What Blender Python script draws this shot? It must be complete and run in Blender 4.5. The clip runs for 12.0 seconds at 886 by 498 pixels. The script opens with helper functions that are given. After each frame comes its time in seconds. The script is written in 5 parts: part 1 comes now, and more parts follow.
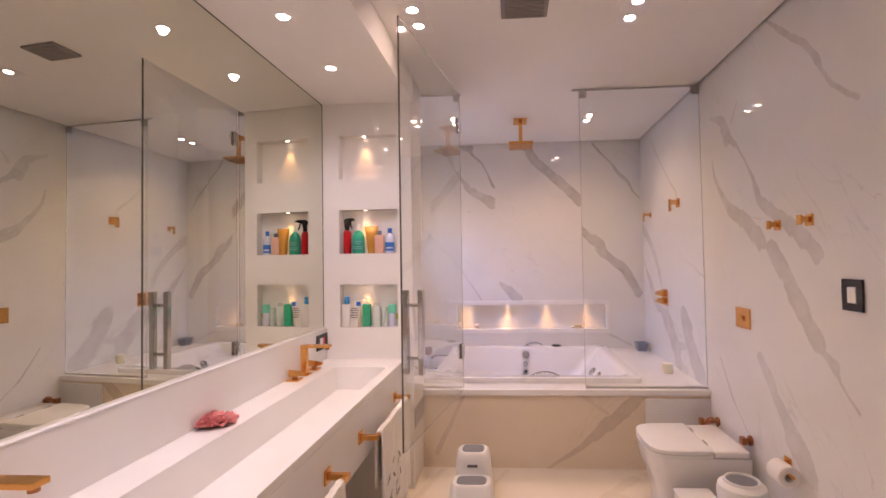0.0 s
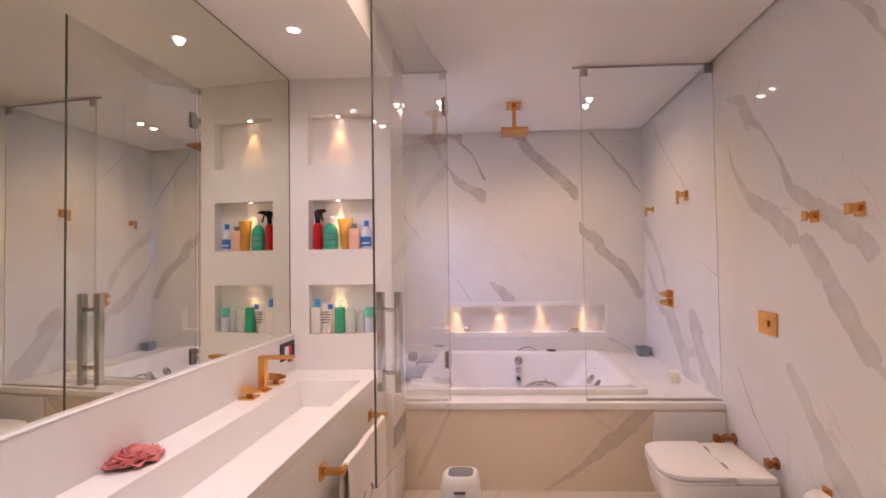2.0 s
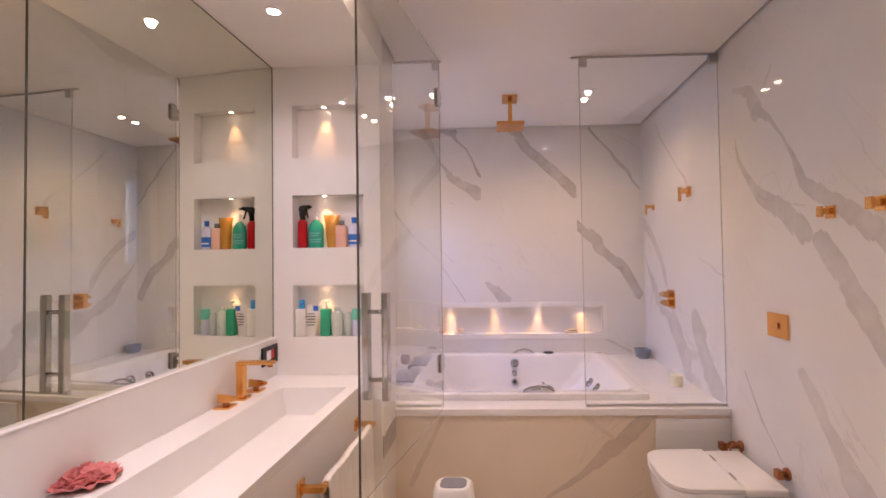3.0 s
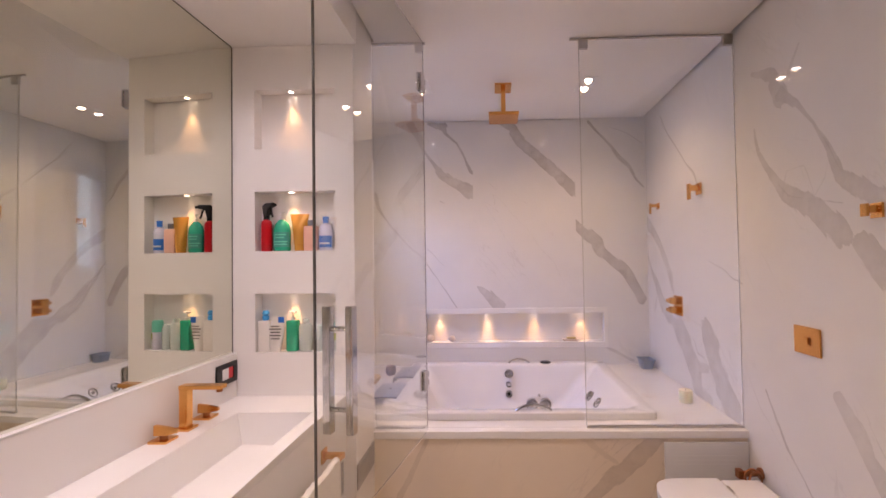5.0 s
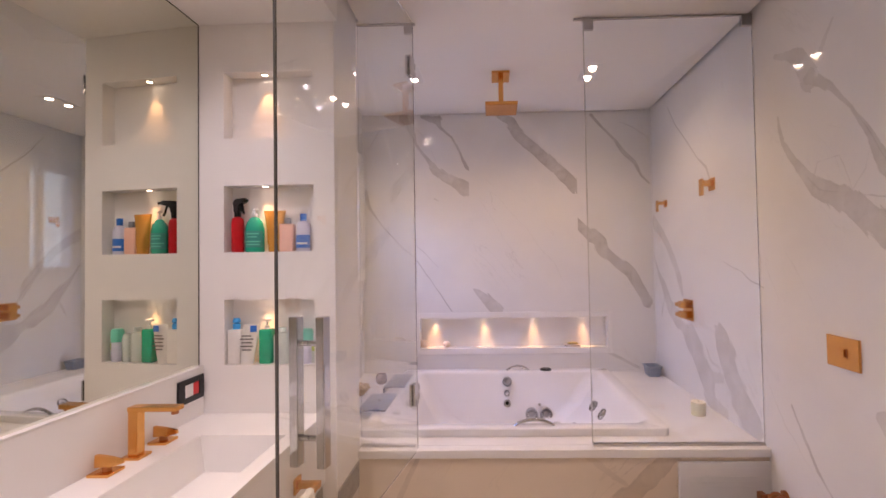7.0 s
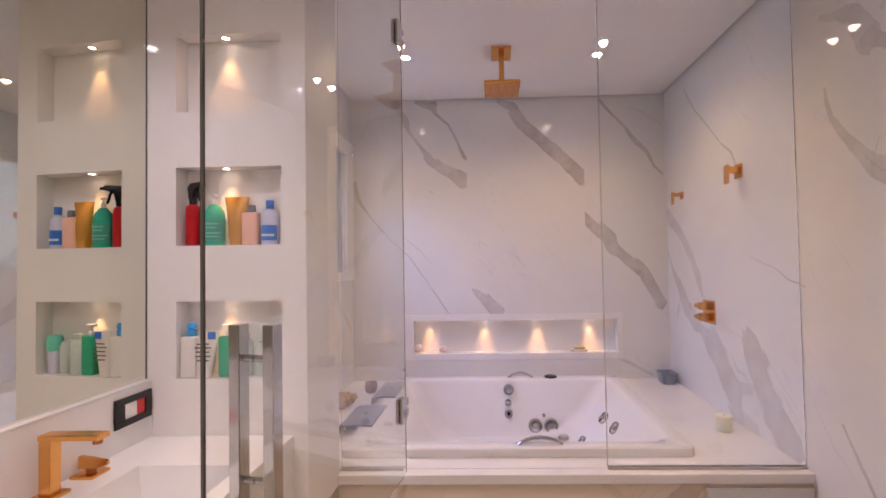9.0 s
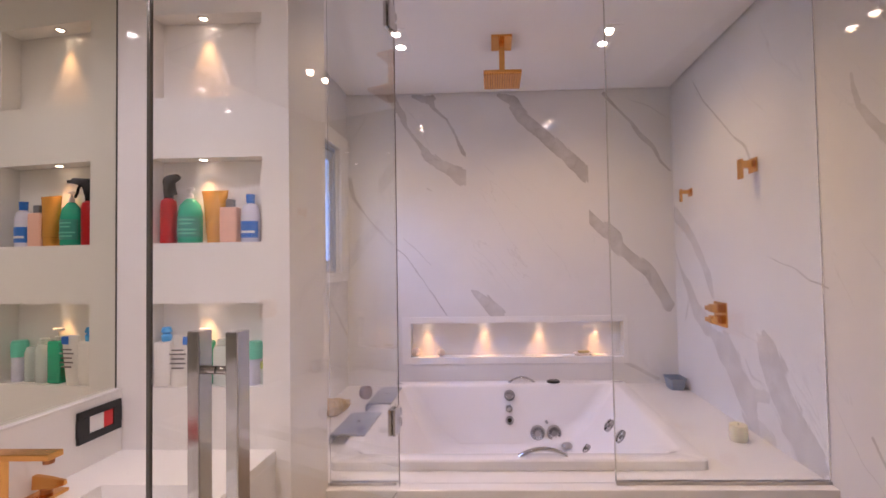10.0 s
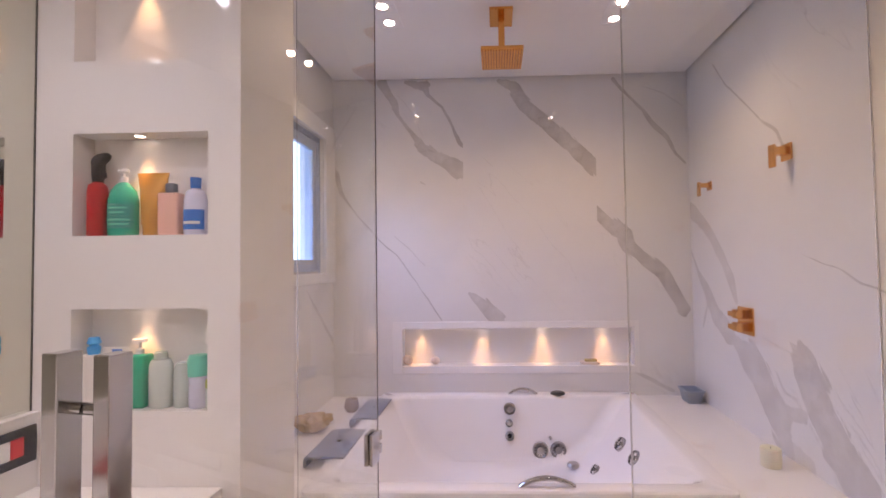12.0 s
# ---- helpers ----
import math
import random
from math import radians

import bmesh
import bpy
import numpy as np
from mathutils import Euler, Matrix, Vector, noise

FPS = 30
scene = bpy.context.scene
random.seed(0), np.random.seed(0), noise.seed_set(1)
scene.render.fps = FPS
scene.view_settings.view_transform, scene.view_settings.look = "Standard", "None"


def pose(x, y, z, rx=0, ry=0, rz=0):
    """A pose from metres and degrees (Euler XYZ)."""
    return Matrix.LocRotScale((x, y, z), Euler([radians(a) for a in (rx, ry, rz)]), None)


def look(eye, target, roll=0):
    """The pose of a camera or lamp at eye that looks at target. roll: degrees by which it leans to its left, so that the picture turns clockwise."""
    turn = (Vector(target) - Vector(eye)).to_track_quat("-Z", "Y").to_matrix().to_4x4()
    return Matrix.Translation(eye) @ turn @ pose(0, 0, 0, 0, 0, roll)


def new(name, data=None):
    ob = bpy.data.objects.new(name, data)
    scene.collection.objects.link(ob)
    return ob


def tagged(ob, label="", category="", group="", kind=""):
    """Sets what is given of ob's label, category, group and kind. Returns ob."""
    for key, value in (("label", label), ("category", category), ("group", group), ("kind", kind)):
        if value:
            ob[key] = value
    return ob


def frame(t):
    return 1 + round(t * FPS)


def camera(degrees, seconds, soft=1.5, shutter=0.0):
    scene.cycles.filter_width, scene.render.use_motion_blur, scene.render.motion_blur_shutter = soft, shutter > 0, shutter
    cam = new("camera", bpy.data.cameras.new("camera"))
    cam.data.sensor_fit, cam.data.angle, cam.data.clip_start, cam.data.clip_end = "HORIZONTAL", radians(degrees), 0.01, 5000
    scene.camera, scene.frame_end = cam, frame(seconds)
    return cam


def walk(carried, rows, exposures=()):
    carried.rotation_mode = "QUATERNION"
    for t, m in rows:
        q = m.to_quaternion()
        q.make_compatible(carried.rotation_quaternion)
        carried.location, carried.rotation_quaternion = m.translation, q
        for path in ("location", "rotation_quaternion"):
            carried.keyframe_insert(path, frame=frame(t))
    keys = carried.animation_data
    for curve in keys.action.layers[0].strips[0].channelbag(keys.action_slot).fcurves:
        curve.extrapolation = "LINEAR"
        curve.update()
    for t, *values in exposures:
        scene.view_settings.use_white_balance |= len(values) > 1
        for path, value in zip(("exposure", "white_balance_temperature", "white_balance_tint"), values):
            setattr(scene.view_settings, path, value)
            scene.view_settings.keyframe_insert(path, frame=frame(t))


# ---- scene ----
cam = camera(87.43, 12.0, soft=1.6)
PATH = [
    (0, 0.294, 0.002, 1.420, 3.75, 1.56, 0.89),
    (0.5, 0.287, 0.127, 1.420, 3.38, 1.48, 0.83),
    (1, 0.289, 0.215, 1.421, 3.02, 1.43, 0.81),
    (1.5, 0.298, 0.309, 1.415, 2.74, 1.42, 0.80),
    (2, 0.306, 0.360, 1.409, 2.54, 1.43, 0.80),
    (2.5, 0.319, 0.441, 1.403, 2.34, 1.44, 0.80),
    (3, 0.323, 0.498, 1.403, 2.09, 1.42, 0.80),
    (5, 0.383, 0.788, 1.426, 1.78, 1.41, 0.81),
    (5.5, 0.378, 0.817, 1.429, 1.56, 1.39, 0.82),
    (6, 0.386, 0.873, 1.434, 1.47, 1.39, 0.82),
    (6.5, 0.392, 0.928, 1.436, 1.45, 1.39, 0.84),
    (7, 0.406, 1.009, 1.433, 1.53, 1.42, 0.86),
    (9, 0.433, 1.302, 1.412, 1.59, 1.47, 0.90),
    (9.5, 0.441, 1.371, 1.408, 1.64, 1.53, 0.92),
    (10, 0.449, 1.434, 1.405, 1.72, 1.59, 0.89),
    (10.5, 0.457, 1.501, 1.405, 1.81, 1.66, 0.84),
    (11, 0.467, 1.558, 1.401, 1.89, 1.72, 0.79),
    (11.5, 0.479, 1.648, 1.397, 1.95, 1.77, 0.76),
    (12, 0.490, 1.703, 1.393, 1.99, 1.81, 0.73),
]
EXPOSURES = [(0.0, 0.98, 6470, 32), (12.0, 0.79, 6030, 28)]
walk(cam, [(t, pose(x, y, z, 90 + pitch, roll, yaw)) for t, x, y, z, yaw, pitch, roll in PATH], EXPOSURES)

# ---- light ----
sky = bpy.data.worlds.new("sky")
scene.world = sky
sky.use_nodes = True
tree = sky.node_tree
air = tree.nodes.new("ShaderNodeTexSky")
air.sky_type, air.sun_disc, air.sun_elevation, air.sun_rotation = "NISHITA", False, radians(35), radians(60)
tree.links.new(air.outputs["Color"], tree.nodes["Background"].inputs["Color"])
tree.nodes["Background"].inputs["Strength"].default_value = 0.1

WARM = (1.0, 0.70, 0.35)
SOFT = (1.0, 0.925, 0.90)
GLOW = (1.0, 0.54, 0.20)
DAY = (0.34, 0.50, 1.0)
TWIN_W, VANITY_W, NICHE_W, TUB_W, DAY_W = 6.3, 8.5, 1.4, 1.6, 3.2

# All room coordinates are sheared, x along y, to fit the camera's perspective.
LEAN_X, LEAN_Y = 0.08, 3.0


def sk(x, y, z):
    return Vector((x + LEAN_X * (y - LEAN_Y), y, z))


def spot(at, watts, colour, degrees, size, towards=(0, 0, -1), blend=0.6):
    lamp = bpy.data.lights.new("spot_lamp", "SPOT")
    lamp.energy, lamp.color, lamp.spot_size, lamp.spot_blend, lamp.shadow_soft_size = watts, colour, radians(degrees), blend, size
    ob = new("spot_lamp", lamp)
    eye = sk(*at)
    ob.matrix_world = look(eye, eye + Vector(towards))
    return ob


# ---- main sizes ----
R_X, L_X, BATH_L = 1.84, -0.662, -0.477
BACK_Y, COL_Y, GLASS_Y, DECK_Y, REAR_Y = 4.729, 2.924, 3.27, 3.22, -1.3
CEIL_Z, SOF_Z, DECK_Z, TOP_Z = 2.61, 2.447, 0.536, 0.811
COL_X, FRONT_X, SOF_X = -0.092, -0.14, -0.075

# ---- materials ----


def material(name, colour=(0.8, 0.8, 0.8), rough=0.5, metal=0.0, vary=0.0, scale=8.0, bump=0.0, bump_scale=60.0, rough_vary=0.0, coat=0.0, **inputs):
    """A principled material with mottling at one scale, fine relief at another, and uneven gloss."""
    m = bpy.data.materials.new(name)
    m.use_nodes = True
    n, l = m.node_tree.nodes, m.node_tree.links
    p = n["Principled BSDF"]
    p.inputs["Base Color"].default_value = (*colour, 1)
    p.inputs["Roughness"].default_value, p.inputs["Metallic"].default_value, p.inputs["Coat Weight"].default_value = rough, metal, coat
    for key, value in inputs.items():
        p.inputs[key.replace("_", " ")].default_value = value
    where = n.new("ShaderNodeNewGeometry")
    if vary or rough_vary:
        t = n.new("ShaderNodeTexNoise")
        t.inputs["Scale"].default_value, t.inputs["Detail"].default_value = scale, 6
        l.new(where.outputs["Position"], t.inputs["Vector"])
        if vary:
            mix = n.new("ShaderNodeMix")
            mix.data_type = "RGBA"
            mix.inputs[6].default_value = (*[c * (1 - vary) for c in colour], 1)
            mix.inputs[7].default_value = (*[min(1, c * (1 + vary * 0.6)) for c in colour], 1)
            l.new(t.outputs["Fac"], mix.inputs[0])
            l.new(mix.outputs[2], p.inputs["Base Color"])
        if rough_vary:
            r = n.new("ShaderNodeMapRange")
            r.inputs["To Min"].default_value, r.inputs["To Max"].default_value = max(0.0, rough - rough_vary), rough + rough_vary
            l.new(t.outputs["Fac"], r.inputs["Value"])
            l.new(r.outputs["Result"], p.inputs["Roughness"])
    if bump:
        b, t2 = n.new("ShaderNodeBump"), n.new("ShaderNodeTexNoise")
        t2.inputs["Scale"].default_value, t2.inputs["Detail"].default_value = bump_scale, 4
        b.inputs["Strength"].default_value, b.inputs["Distance"].default_value = bump, 0.002
        l.new(where.outputs["Position"], t2.inputs["Vector"])
        l.new(t2.outputs["Fac"], b.inputs["Height"])
        l.new(b.outputs["Normal"], p.inputs["Normal"])
    return m


def glow(name, colour, strength):
    m = bpy.data.materials.new(name)
    m.use_nodes = True
    p = m.node_tree.nodes["Principled BSDF"]
    p.inputs["Base Color"].default_value = (*colour, 1)
    p.inputs["Emission Color"].default_value, p.inputs["Emission Strength"].default_value = (*colour, 1), strength
    return m


def vein_group():
    """One stretch of a vein in the plane of a slab, with crisp ragged edges and a denser rim: P holds the plane in x and y and carries the mask in z."""
    g = bpy.data.node_groups.new("vein", "ShaderNodeTree")
    for label, kind in (("P", "NodeSocketVector"), ("A", "NodeSocketVector"), ("D", "NodeSocketVector"), ("Inverse", "NodeSocketFloat"), ("Width", "NodeSocketFloat"), ("Growth", "NodeSocketFloat"), ("Rag", "NodeSocketFloat"), ("Strength", "NodeSocketFloat"), ("Keep", "NodeSocketFloat")):
        g.interface.new_socket(label, in_out="INPUT", socket_type=kind)
    g.interface.new_socket("P", in_out="OUTPUT", socket_type="NodeSocketVector")
    n, l = g.nodes, g.links
    a, z = n.new("NodeGroupInput"), n.new("NodeGroupOutput")

    def vec(op, x, y):
        v = n.new("ShaderNodeVectorMath")
        v.operation = op
        l.new(x, v.inputs[0])
        if y is not None:
            l.new(y, v.inputs["Scale"] if op == "SCALE" else v.inputs[1])
        return v.outputs["Value"] if op in ("DOT_PRODUCT", "LENGTH") else v.outputs["Vector"]

    def num(op, *values, clamp=False):
        v = n.new("ShaderNodeMath")
        v.operation, v.use_clamp = op, clamp
        for i, s in enumerate(values):
            if isinstance(s, float):
                v.inputs[i].default_value = s
            else:
                l.new(s, v.inputs[i])
        return v.outputs[0]

    plane = n.new("ShaderNodeVectorMath")
    plane.operation = "MULTIPLY"
    plane.inputs[1].default_value = (1, 1, 0)
    l.new(a.outputs["P"], plane.inputs[0])
    ap = vec("SUBTRACT", plane.outputs["Vector"], a.outputs["A"])
    along = num("MULTIPLY", vec("DOT_PRODUCT", ap, a.outputs["D"]), a.outputs["Inverse"], clamp=True)
    gap = vec("LENGTH", vec("SUBTRACT", ap, vec("SCALE", a.outputs["D"], along)), None)
    width = num("MULTIPLY", num("MULTIPLY_ADD", a.outputs["Growth"], along, a.outputs["Width"]), a.outputs["Rag"])
    inside = num("MULTIPLY", num("SUBTRACT", width, gap), 210.0, clamp=True)
    rim = num("POWER", num("DIVIDE", gap, width, clamp=True), 4.0)
    mask = num("MULTIPLY", inside, num("MULTIPLY_ADD", rim, 0.25, 0.75))
    mask = num("MULTIPLY", num("MULTIPLY", mask, a.outputs["Strength"]), a.outputs["Keep"])
    here = n.new("ShaderNodeCombineXYZ")
    here.inputs[0].default_value = here.inputs[1].default_value = -100.0
    l.new(mask, here.inputs[2])
    l.new(vec("MAXIMUM", a.outputs["P"], here.outputs[0]), z.inputs["P"])
    return g


VEIN = vein_group()


def marble(name, veins, axis, sign=-1, base=(0.80, 0.785, 0.77), grey=(0.38, 0.35, 0.33), rough=0.024, fine=0.7, scale=1.3, slabs=()):
    """Polished veined stone. veins: strength, slab, points (u, z, half width) in the plane of the wall; axis: which world axis is u; slabs: from and to of each slab."""
    m = bpy.data.materials.new(name)
    m.use_nodes = True
    n, l = m.node_tree.nodes, m.node_tree.links
    p = n["Principled BSDF"]
    where, cut, flat = n.new("ShaderNodeNewGeometry"), n.new("ShaderNodeSeparateXYZ"), n.new("ShaderNodeCombineXYZ")
    l.new(where.outputs["Position"], cut.inputs[0])
    l.new(cut.outputs[axis], flat.inputs[0])
    l.new(cut.outputs["Y" if axis == "X" and name == "floor_marble" else "Z"], flat.inputs[1])

    # the same plane drawn out along the slab's diagonal grain
    grain = n.new("ShaderNodeCombineXYZ")
    for i, way in enumerate(((0.62, sign * 0.78, 0), (-sign * 0.78 * 5, 0.62 * 5, 0))):
        dot = n.new("ShaderNodeVectorMath")
        dot.operation = "DOT_PRODUCT"
        dot.inputs[1].default_value = way
        l.new(flat.outputs[0], dot.inputs[0])
        l.new(dot.outputs["Value"], grain.inputs[i])

    def tex(s, detail, offset=(0, 0, 0), rough_n=0.55, drawn=False):
        t, mp = n.new("ShaderNodeTexNoise"), n.new("ShaderNodeMapping")
        mp.inputs["Location"].default_value = offset
        t.inputs["Scale"].default_value, t.inputs["Detail"].default_value, t.inputs["Roughness"].default_value = s, detail, rough_n
        l.new((grain if drawn else flat).outputs[0], mp.inputs[0])
        l.new(mp.outputs[0], t.inputs["Vector"])
        return t

    def remap(value, lo, hi, a, b):
        r = n.new("ShaderNodeMapRange")
        for key, v in (("From Min", lo), ("From Max", hi), ("To Min", a), ("To Max", b)):
            r.inputs[key].default_value = v
        l.new(value, r.inputs["Value"])
        return r.outputs["Result"]

    def top(a, b):
        v = n.new("ShaderNodeMath")
        v.operation = "MAXIMUM"
        l.new(a, v.inputs[0])
        l.new(b, v.inputs[1])
        return v.outputs[0]

    # the plane, bent a little so that veins wander
    wob, wob2 = tex(5.0, 6, (0, 0, 0), 0.58), tex(6.0, 5, (3, 1, 0), 0.6, True)
    sub, sc, add = n.new("ShaderNodeVectorMath"), n.new("ShaderNodeVectorMath"), n.new("ShaderNodeVectorMath")
    sub.operation, sc.operation = "SUBTRACT", "SCALE"
    sub.inputs[1].default_value = (0.5, 0.5, 0.5)
    sc.inputs["Scale"].default_value = 0.032
    l.new(wob.outputs["Color"], sub.inputs[0])
    l.new(sub.outputs[0], sc.inputs[0])
    level = n.new("ShaderNodeVectorMath")
    level.operation = "MULTIPLY"
    level.inputs[1].default_value = (1, 1, 0)
    l.new(sc.outputs[0], level.inputs[0])
    l.new(level.outputs[0], add.inputs[0])
    l.new(flat.outputs[0], add.inputs[1])
    rag = remap(wob2.outputs["Fac"], 0.3, 0.7, 0.65, 1.35)

    def times(a, c):
        v = n.new("ShaderNodeMath")
        v.operation = "MULTIPLY"
        l.new(a, v.inputs[0])
        if isinstance(c, float):
            v.inputs[1].default_value = c
        else:
            l.new(c, v.inputs[1])
        return v.outputs[0]

    across = n.new("ShaderNodeSeparateXYZ")
    l.new(flat.outputs[0], across.inputs[0])
    keep = []
    for lo, hi in slabs:
        keep.append(times(remap(across.outputs[0], lo - 0.001, lo, 0.0, 1.0), remap(across.outputs[0], hi, hi + 0.001, 1.0, 0.0)))
    chain = add.outputs[0]
    for strength, slab, points in veins:
        for (u0, z0, w0), (u1, z1, w1) in zip(points, points[1:]):
            v = n.new("ShaderNodeGroup")
            v.node_tree = VEIN
            v.inputs["A"].default_value, v.inputs["D"].default_value = (u0, z0, 0), (u1 - u0, z1 - z0, 0)
            v.inputs["Inverse"].default_value = 1 / ((u1 - u0) ** 2 + (z1 - z0) ** 2)
            v.inputs["Width"].default_value, v.inputs["Growth"].default_value = w0, w1 - w0
            v.inputs["Strength"].default_value, v.inputs["Keep"].default_value = strength, 1.0
            l.new(chain, v.inputs["P"])
            l.new(rag, v.inputs["Rag"])
            if slab:
                l.new(keep[slab - 1], v.inputs["Keep"])
            chain = v.outputs["P"]
    last = n.new("ShaderNodeSeparateXYZ")
    l.new(chain, last.inputs[0])
    mask = last.outputs[2]
    # streaks inside the veins, hairlines and clouds
    streak = remap(tex(7.0, 6, (7, 2, 0), 0.62).outputs["Fac"], 0.34, 0.60, 0.55, 1.0)
    hair = tex(scale * 0.7, 6, (1.7, 4.2, 0), 0.5, True)
    line = n.new("ShaderNodeMath")
    line.operation = "ABSOLUTE"
    shift = n.new("ShaderNodeMath")
    shift.operation = "SUBTRACT"
    shift.inputs[1].default_value = 0.5
    l.new(hair.outputs["Fac"], shift.inputs[0])
    l.new(shift.outputs[0], line.inputs[0])
    hairs = remap(line.outputs[0], 0.0, 0.007, 0.5 * fine, 0.0)
    where_hair = remap(tex(1.1, 2, (9, 9, 0)).outputs["Fac"], 0.46, 0.62, 0.0, 1.0)
    both = n.new("ShaderNodeMath")
    both.operation = "MULTIPLY"
    l.new(hairs, both.inputs[0])
    l.new(where_hair, both.inputs[1])
    cloud = remap(tex(1.6, 4, (5, 0, 0)).outputs["Fac"], 0.45, 0.8, 0.0, 0.16)
    soft = top(both.outputs[0], cloud)
    if mask is not None:
        inner = n.new("ShaderNodeMath")
        inner.operation = "MULTIPLY"
        l.new(mask, inner.inputs[0])
        l.new(streak, inner.inputs[1])
        soft = top(soft, inner.outputs[0])
    mix = n.new("ShaderNodeMix")
    mix.data_type = "RGBA"
    mix.inputs[6].default_value, mix.inputs[7].default_value = (*base, 1), (*grey, 1)
    l.new(soft, mix.inputs[0])
    l.new(mix.outputs[2], p.inputs["Base Color"])
    l.new(remap(tex(3.0, 5, (2, 8, 0)).outputs["Fac"], 0.3, 0.7, rough * 0.7, rough * 1.4), p.inputs["Roughness"])
    p.inputs["IOR"].default_value = 1.5
    return m


BACK_A = [
    (0.75, 1, [(-0.008, 2.599, 0.032), (0.067, 2.466, 0.03), (0.098, 2.378, 0.013), (0.184, 2.267, 0.015), (0.248, 2.157, 0.037), (0.376, 2.078, 0.043), (0.585, 1.977, 0.067)]),
    (0.95, 1, [(0.248, 2.222, 0.006), (0.291, 2.145, 0.009), (0.398, 2.093, 0.006), (0.586, 2.029, 0.006)]),
    (0.95, 1, [(0.155, 2.595, 0.015), (0.274, 2.57, 0.037), (0.295, 2.515, 0.015), (0.391, 2.425, 0.01), (0.454, 2.304, 0.01), (0.506, 2.184, 0.015), (0.587, 2.089, 0.011)]),
    (0.4, 1, [(0.1, 2.509, 0.005), (0.207, 2.375, 0.004), (0.27, 2.221, 0.004)]),
    (0.85, 2, [(0.77, 2.59, 0.019), (0.865, 2.544, 0.041), (0.938, 2.412, 0.047), (1.063, 2.311, 0.045), (1.188, 2.201, 0.051), (1.27, 2.103, 0.049), (1.448, 1.953, 0.062)])]
BACK_B = [
    (0.9, 2, [(0.939, 2.466, 0.005), (1.064, 2.365, 0.005), (1.189, 2.248, 0.006), (1.271, 2.145, 0.006)]),
    (0.85, 3, [(1.322, 1.767, 0.03), (1.449, 1.652, 0.048), (1.552, 1.576, 0.051), (1.591, 1.483, 0.043), (1.802, 1.309, 0.047), (1.93, 1.073, 0.04)]),
    (0.9, 3, [(1.513, 2.585, 0.015), (1.595, 2.481, 0.01), (1.697, 2.371, 0.012), (1.778, 2.262, 0.023), (1.849, 2.197, 0.017), (1.898, 2.089, 0.014), (1.958, 2.024, 0.008)]),
    (0.65, 3, [(1.701, 2.522, 0.004), (1.826, 2.486, 0.006), (1.958, 2.393, 0.005)])]
BACK_C = [
    (0.9, 0, [(-0.318, 1.995, 0.021), (-0.286, 1.864, 0.015), (-0.211, 1.754, 0.006), (-0.071, 1.59, 0.006), (0.091, 1.441, 0.006), (0.371, 1.029, 0.007)]),
    (0.5, 0, [(0.074, 1.578, 0.005), (0.265, 1.383, 0.006)]),
    (0.7, 0, [(0.557, 1.196, 0.015), (0.641, 1.122, 0.044), (0.731, 1.04, 0.052)]),
    (0.6, 0, [(1.589, 0.698, 0.014), (1.835, 0.572, 0.014)]),
    (0.5, 0, [(0.655, 2.083, 0.004), (0.718, 2.028, 0.004)]),
    (0.6, 0, [(0.245, 1.929, 0.008), (0.277, 1.914, 0.007)])]
SIDE_BATH = [
    (0.9, 0, [(4.365, 2.508, 0.007), (4.209, 2.321, 0.009), (4.036, 2.163, 0.008), (3.914, 2.051, 0.008), (3.791, 1.956, 0.011), (3.756, 1.89, 0.011)]),
    (0.35, 0, [(4.356, 2.314, 0.004), (4.145, 2.123, 0.005)]),
    (0.6, 0, [(4.722, 1.711, 0.045), (4.544, 1.613, 0.046), (4.432, 1.519, 0.041), (4.31, 1.392, 0.037), (4.236, 1.294, 0.039), (4.186, 1.181, 0.018)]),
    (0.65, 0, [(4.764, 1.513, 0.012), (4.64, 1.325, 0.013), (4.5, 1.198, 0.052), (4.416, 1.079, 0.064), (4.275, 0.996, 0.055), (4.201, 0.96, 0.028)]),
    (0.6, 0, [(4.586, 0.993, 0.011), (4.485, 1.199, 0.011)]),
    (0.95, 0, [(3.649, 1.41, 0.004), (3.524, 1.37, 0.004), (3.431, 1.347, 0.006), (3.349, 1.304, 0.006), (3.245, 1.28, 0.005)]),
    (0.3, 0, [(3.737, 1.545, 0.007), (3.732, 1.42, 0.008)])]
SIDE_LOW = [
    (0.65, 0, [(4.182, 0.953, 0.041), (4.064, 0.902, 0.088), (3.945, 0.79, 0.09), (3.865, 0.697, 0.09), (3.806, 0.574, 0.059)]),
    (0.72, 0, [(3.742, 1.03, 0.011), (3.663, 0.969, 0.081), (3.613, 0.879, 0.09), (3.557, 0.768, 0.09), (3.486, 0.672, 0.09), (3.37, 0.595, 0.09)]),
    (0.6, 0, [(3.798, 0.719, 0.04), (3.676, 0.743, 0.03)]),
    (0.7, 0, [(3.961, 1.026, 0.005), (3.769, 0.994, 0.005), (3.619, 0.971, 0.005)]),
    (0.6, 0, [(3.855, 0.88, 0.009), (3.805, 0.812, 0.01), (3.719, 0.805, 0.009)]),
    (0.45, 0, [(3.768, 0.573, 0.044), (3.653, 0.546, 0.042)])]
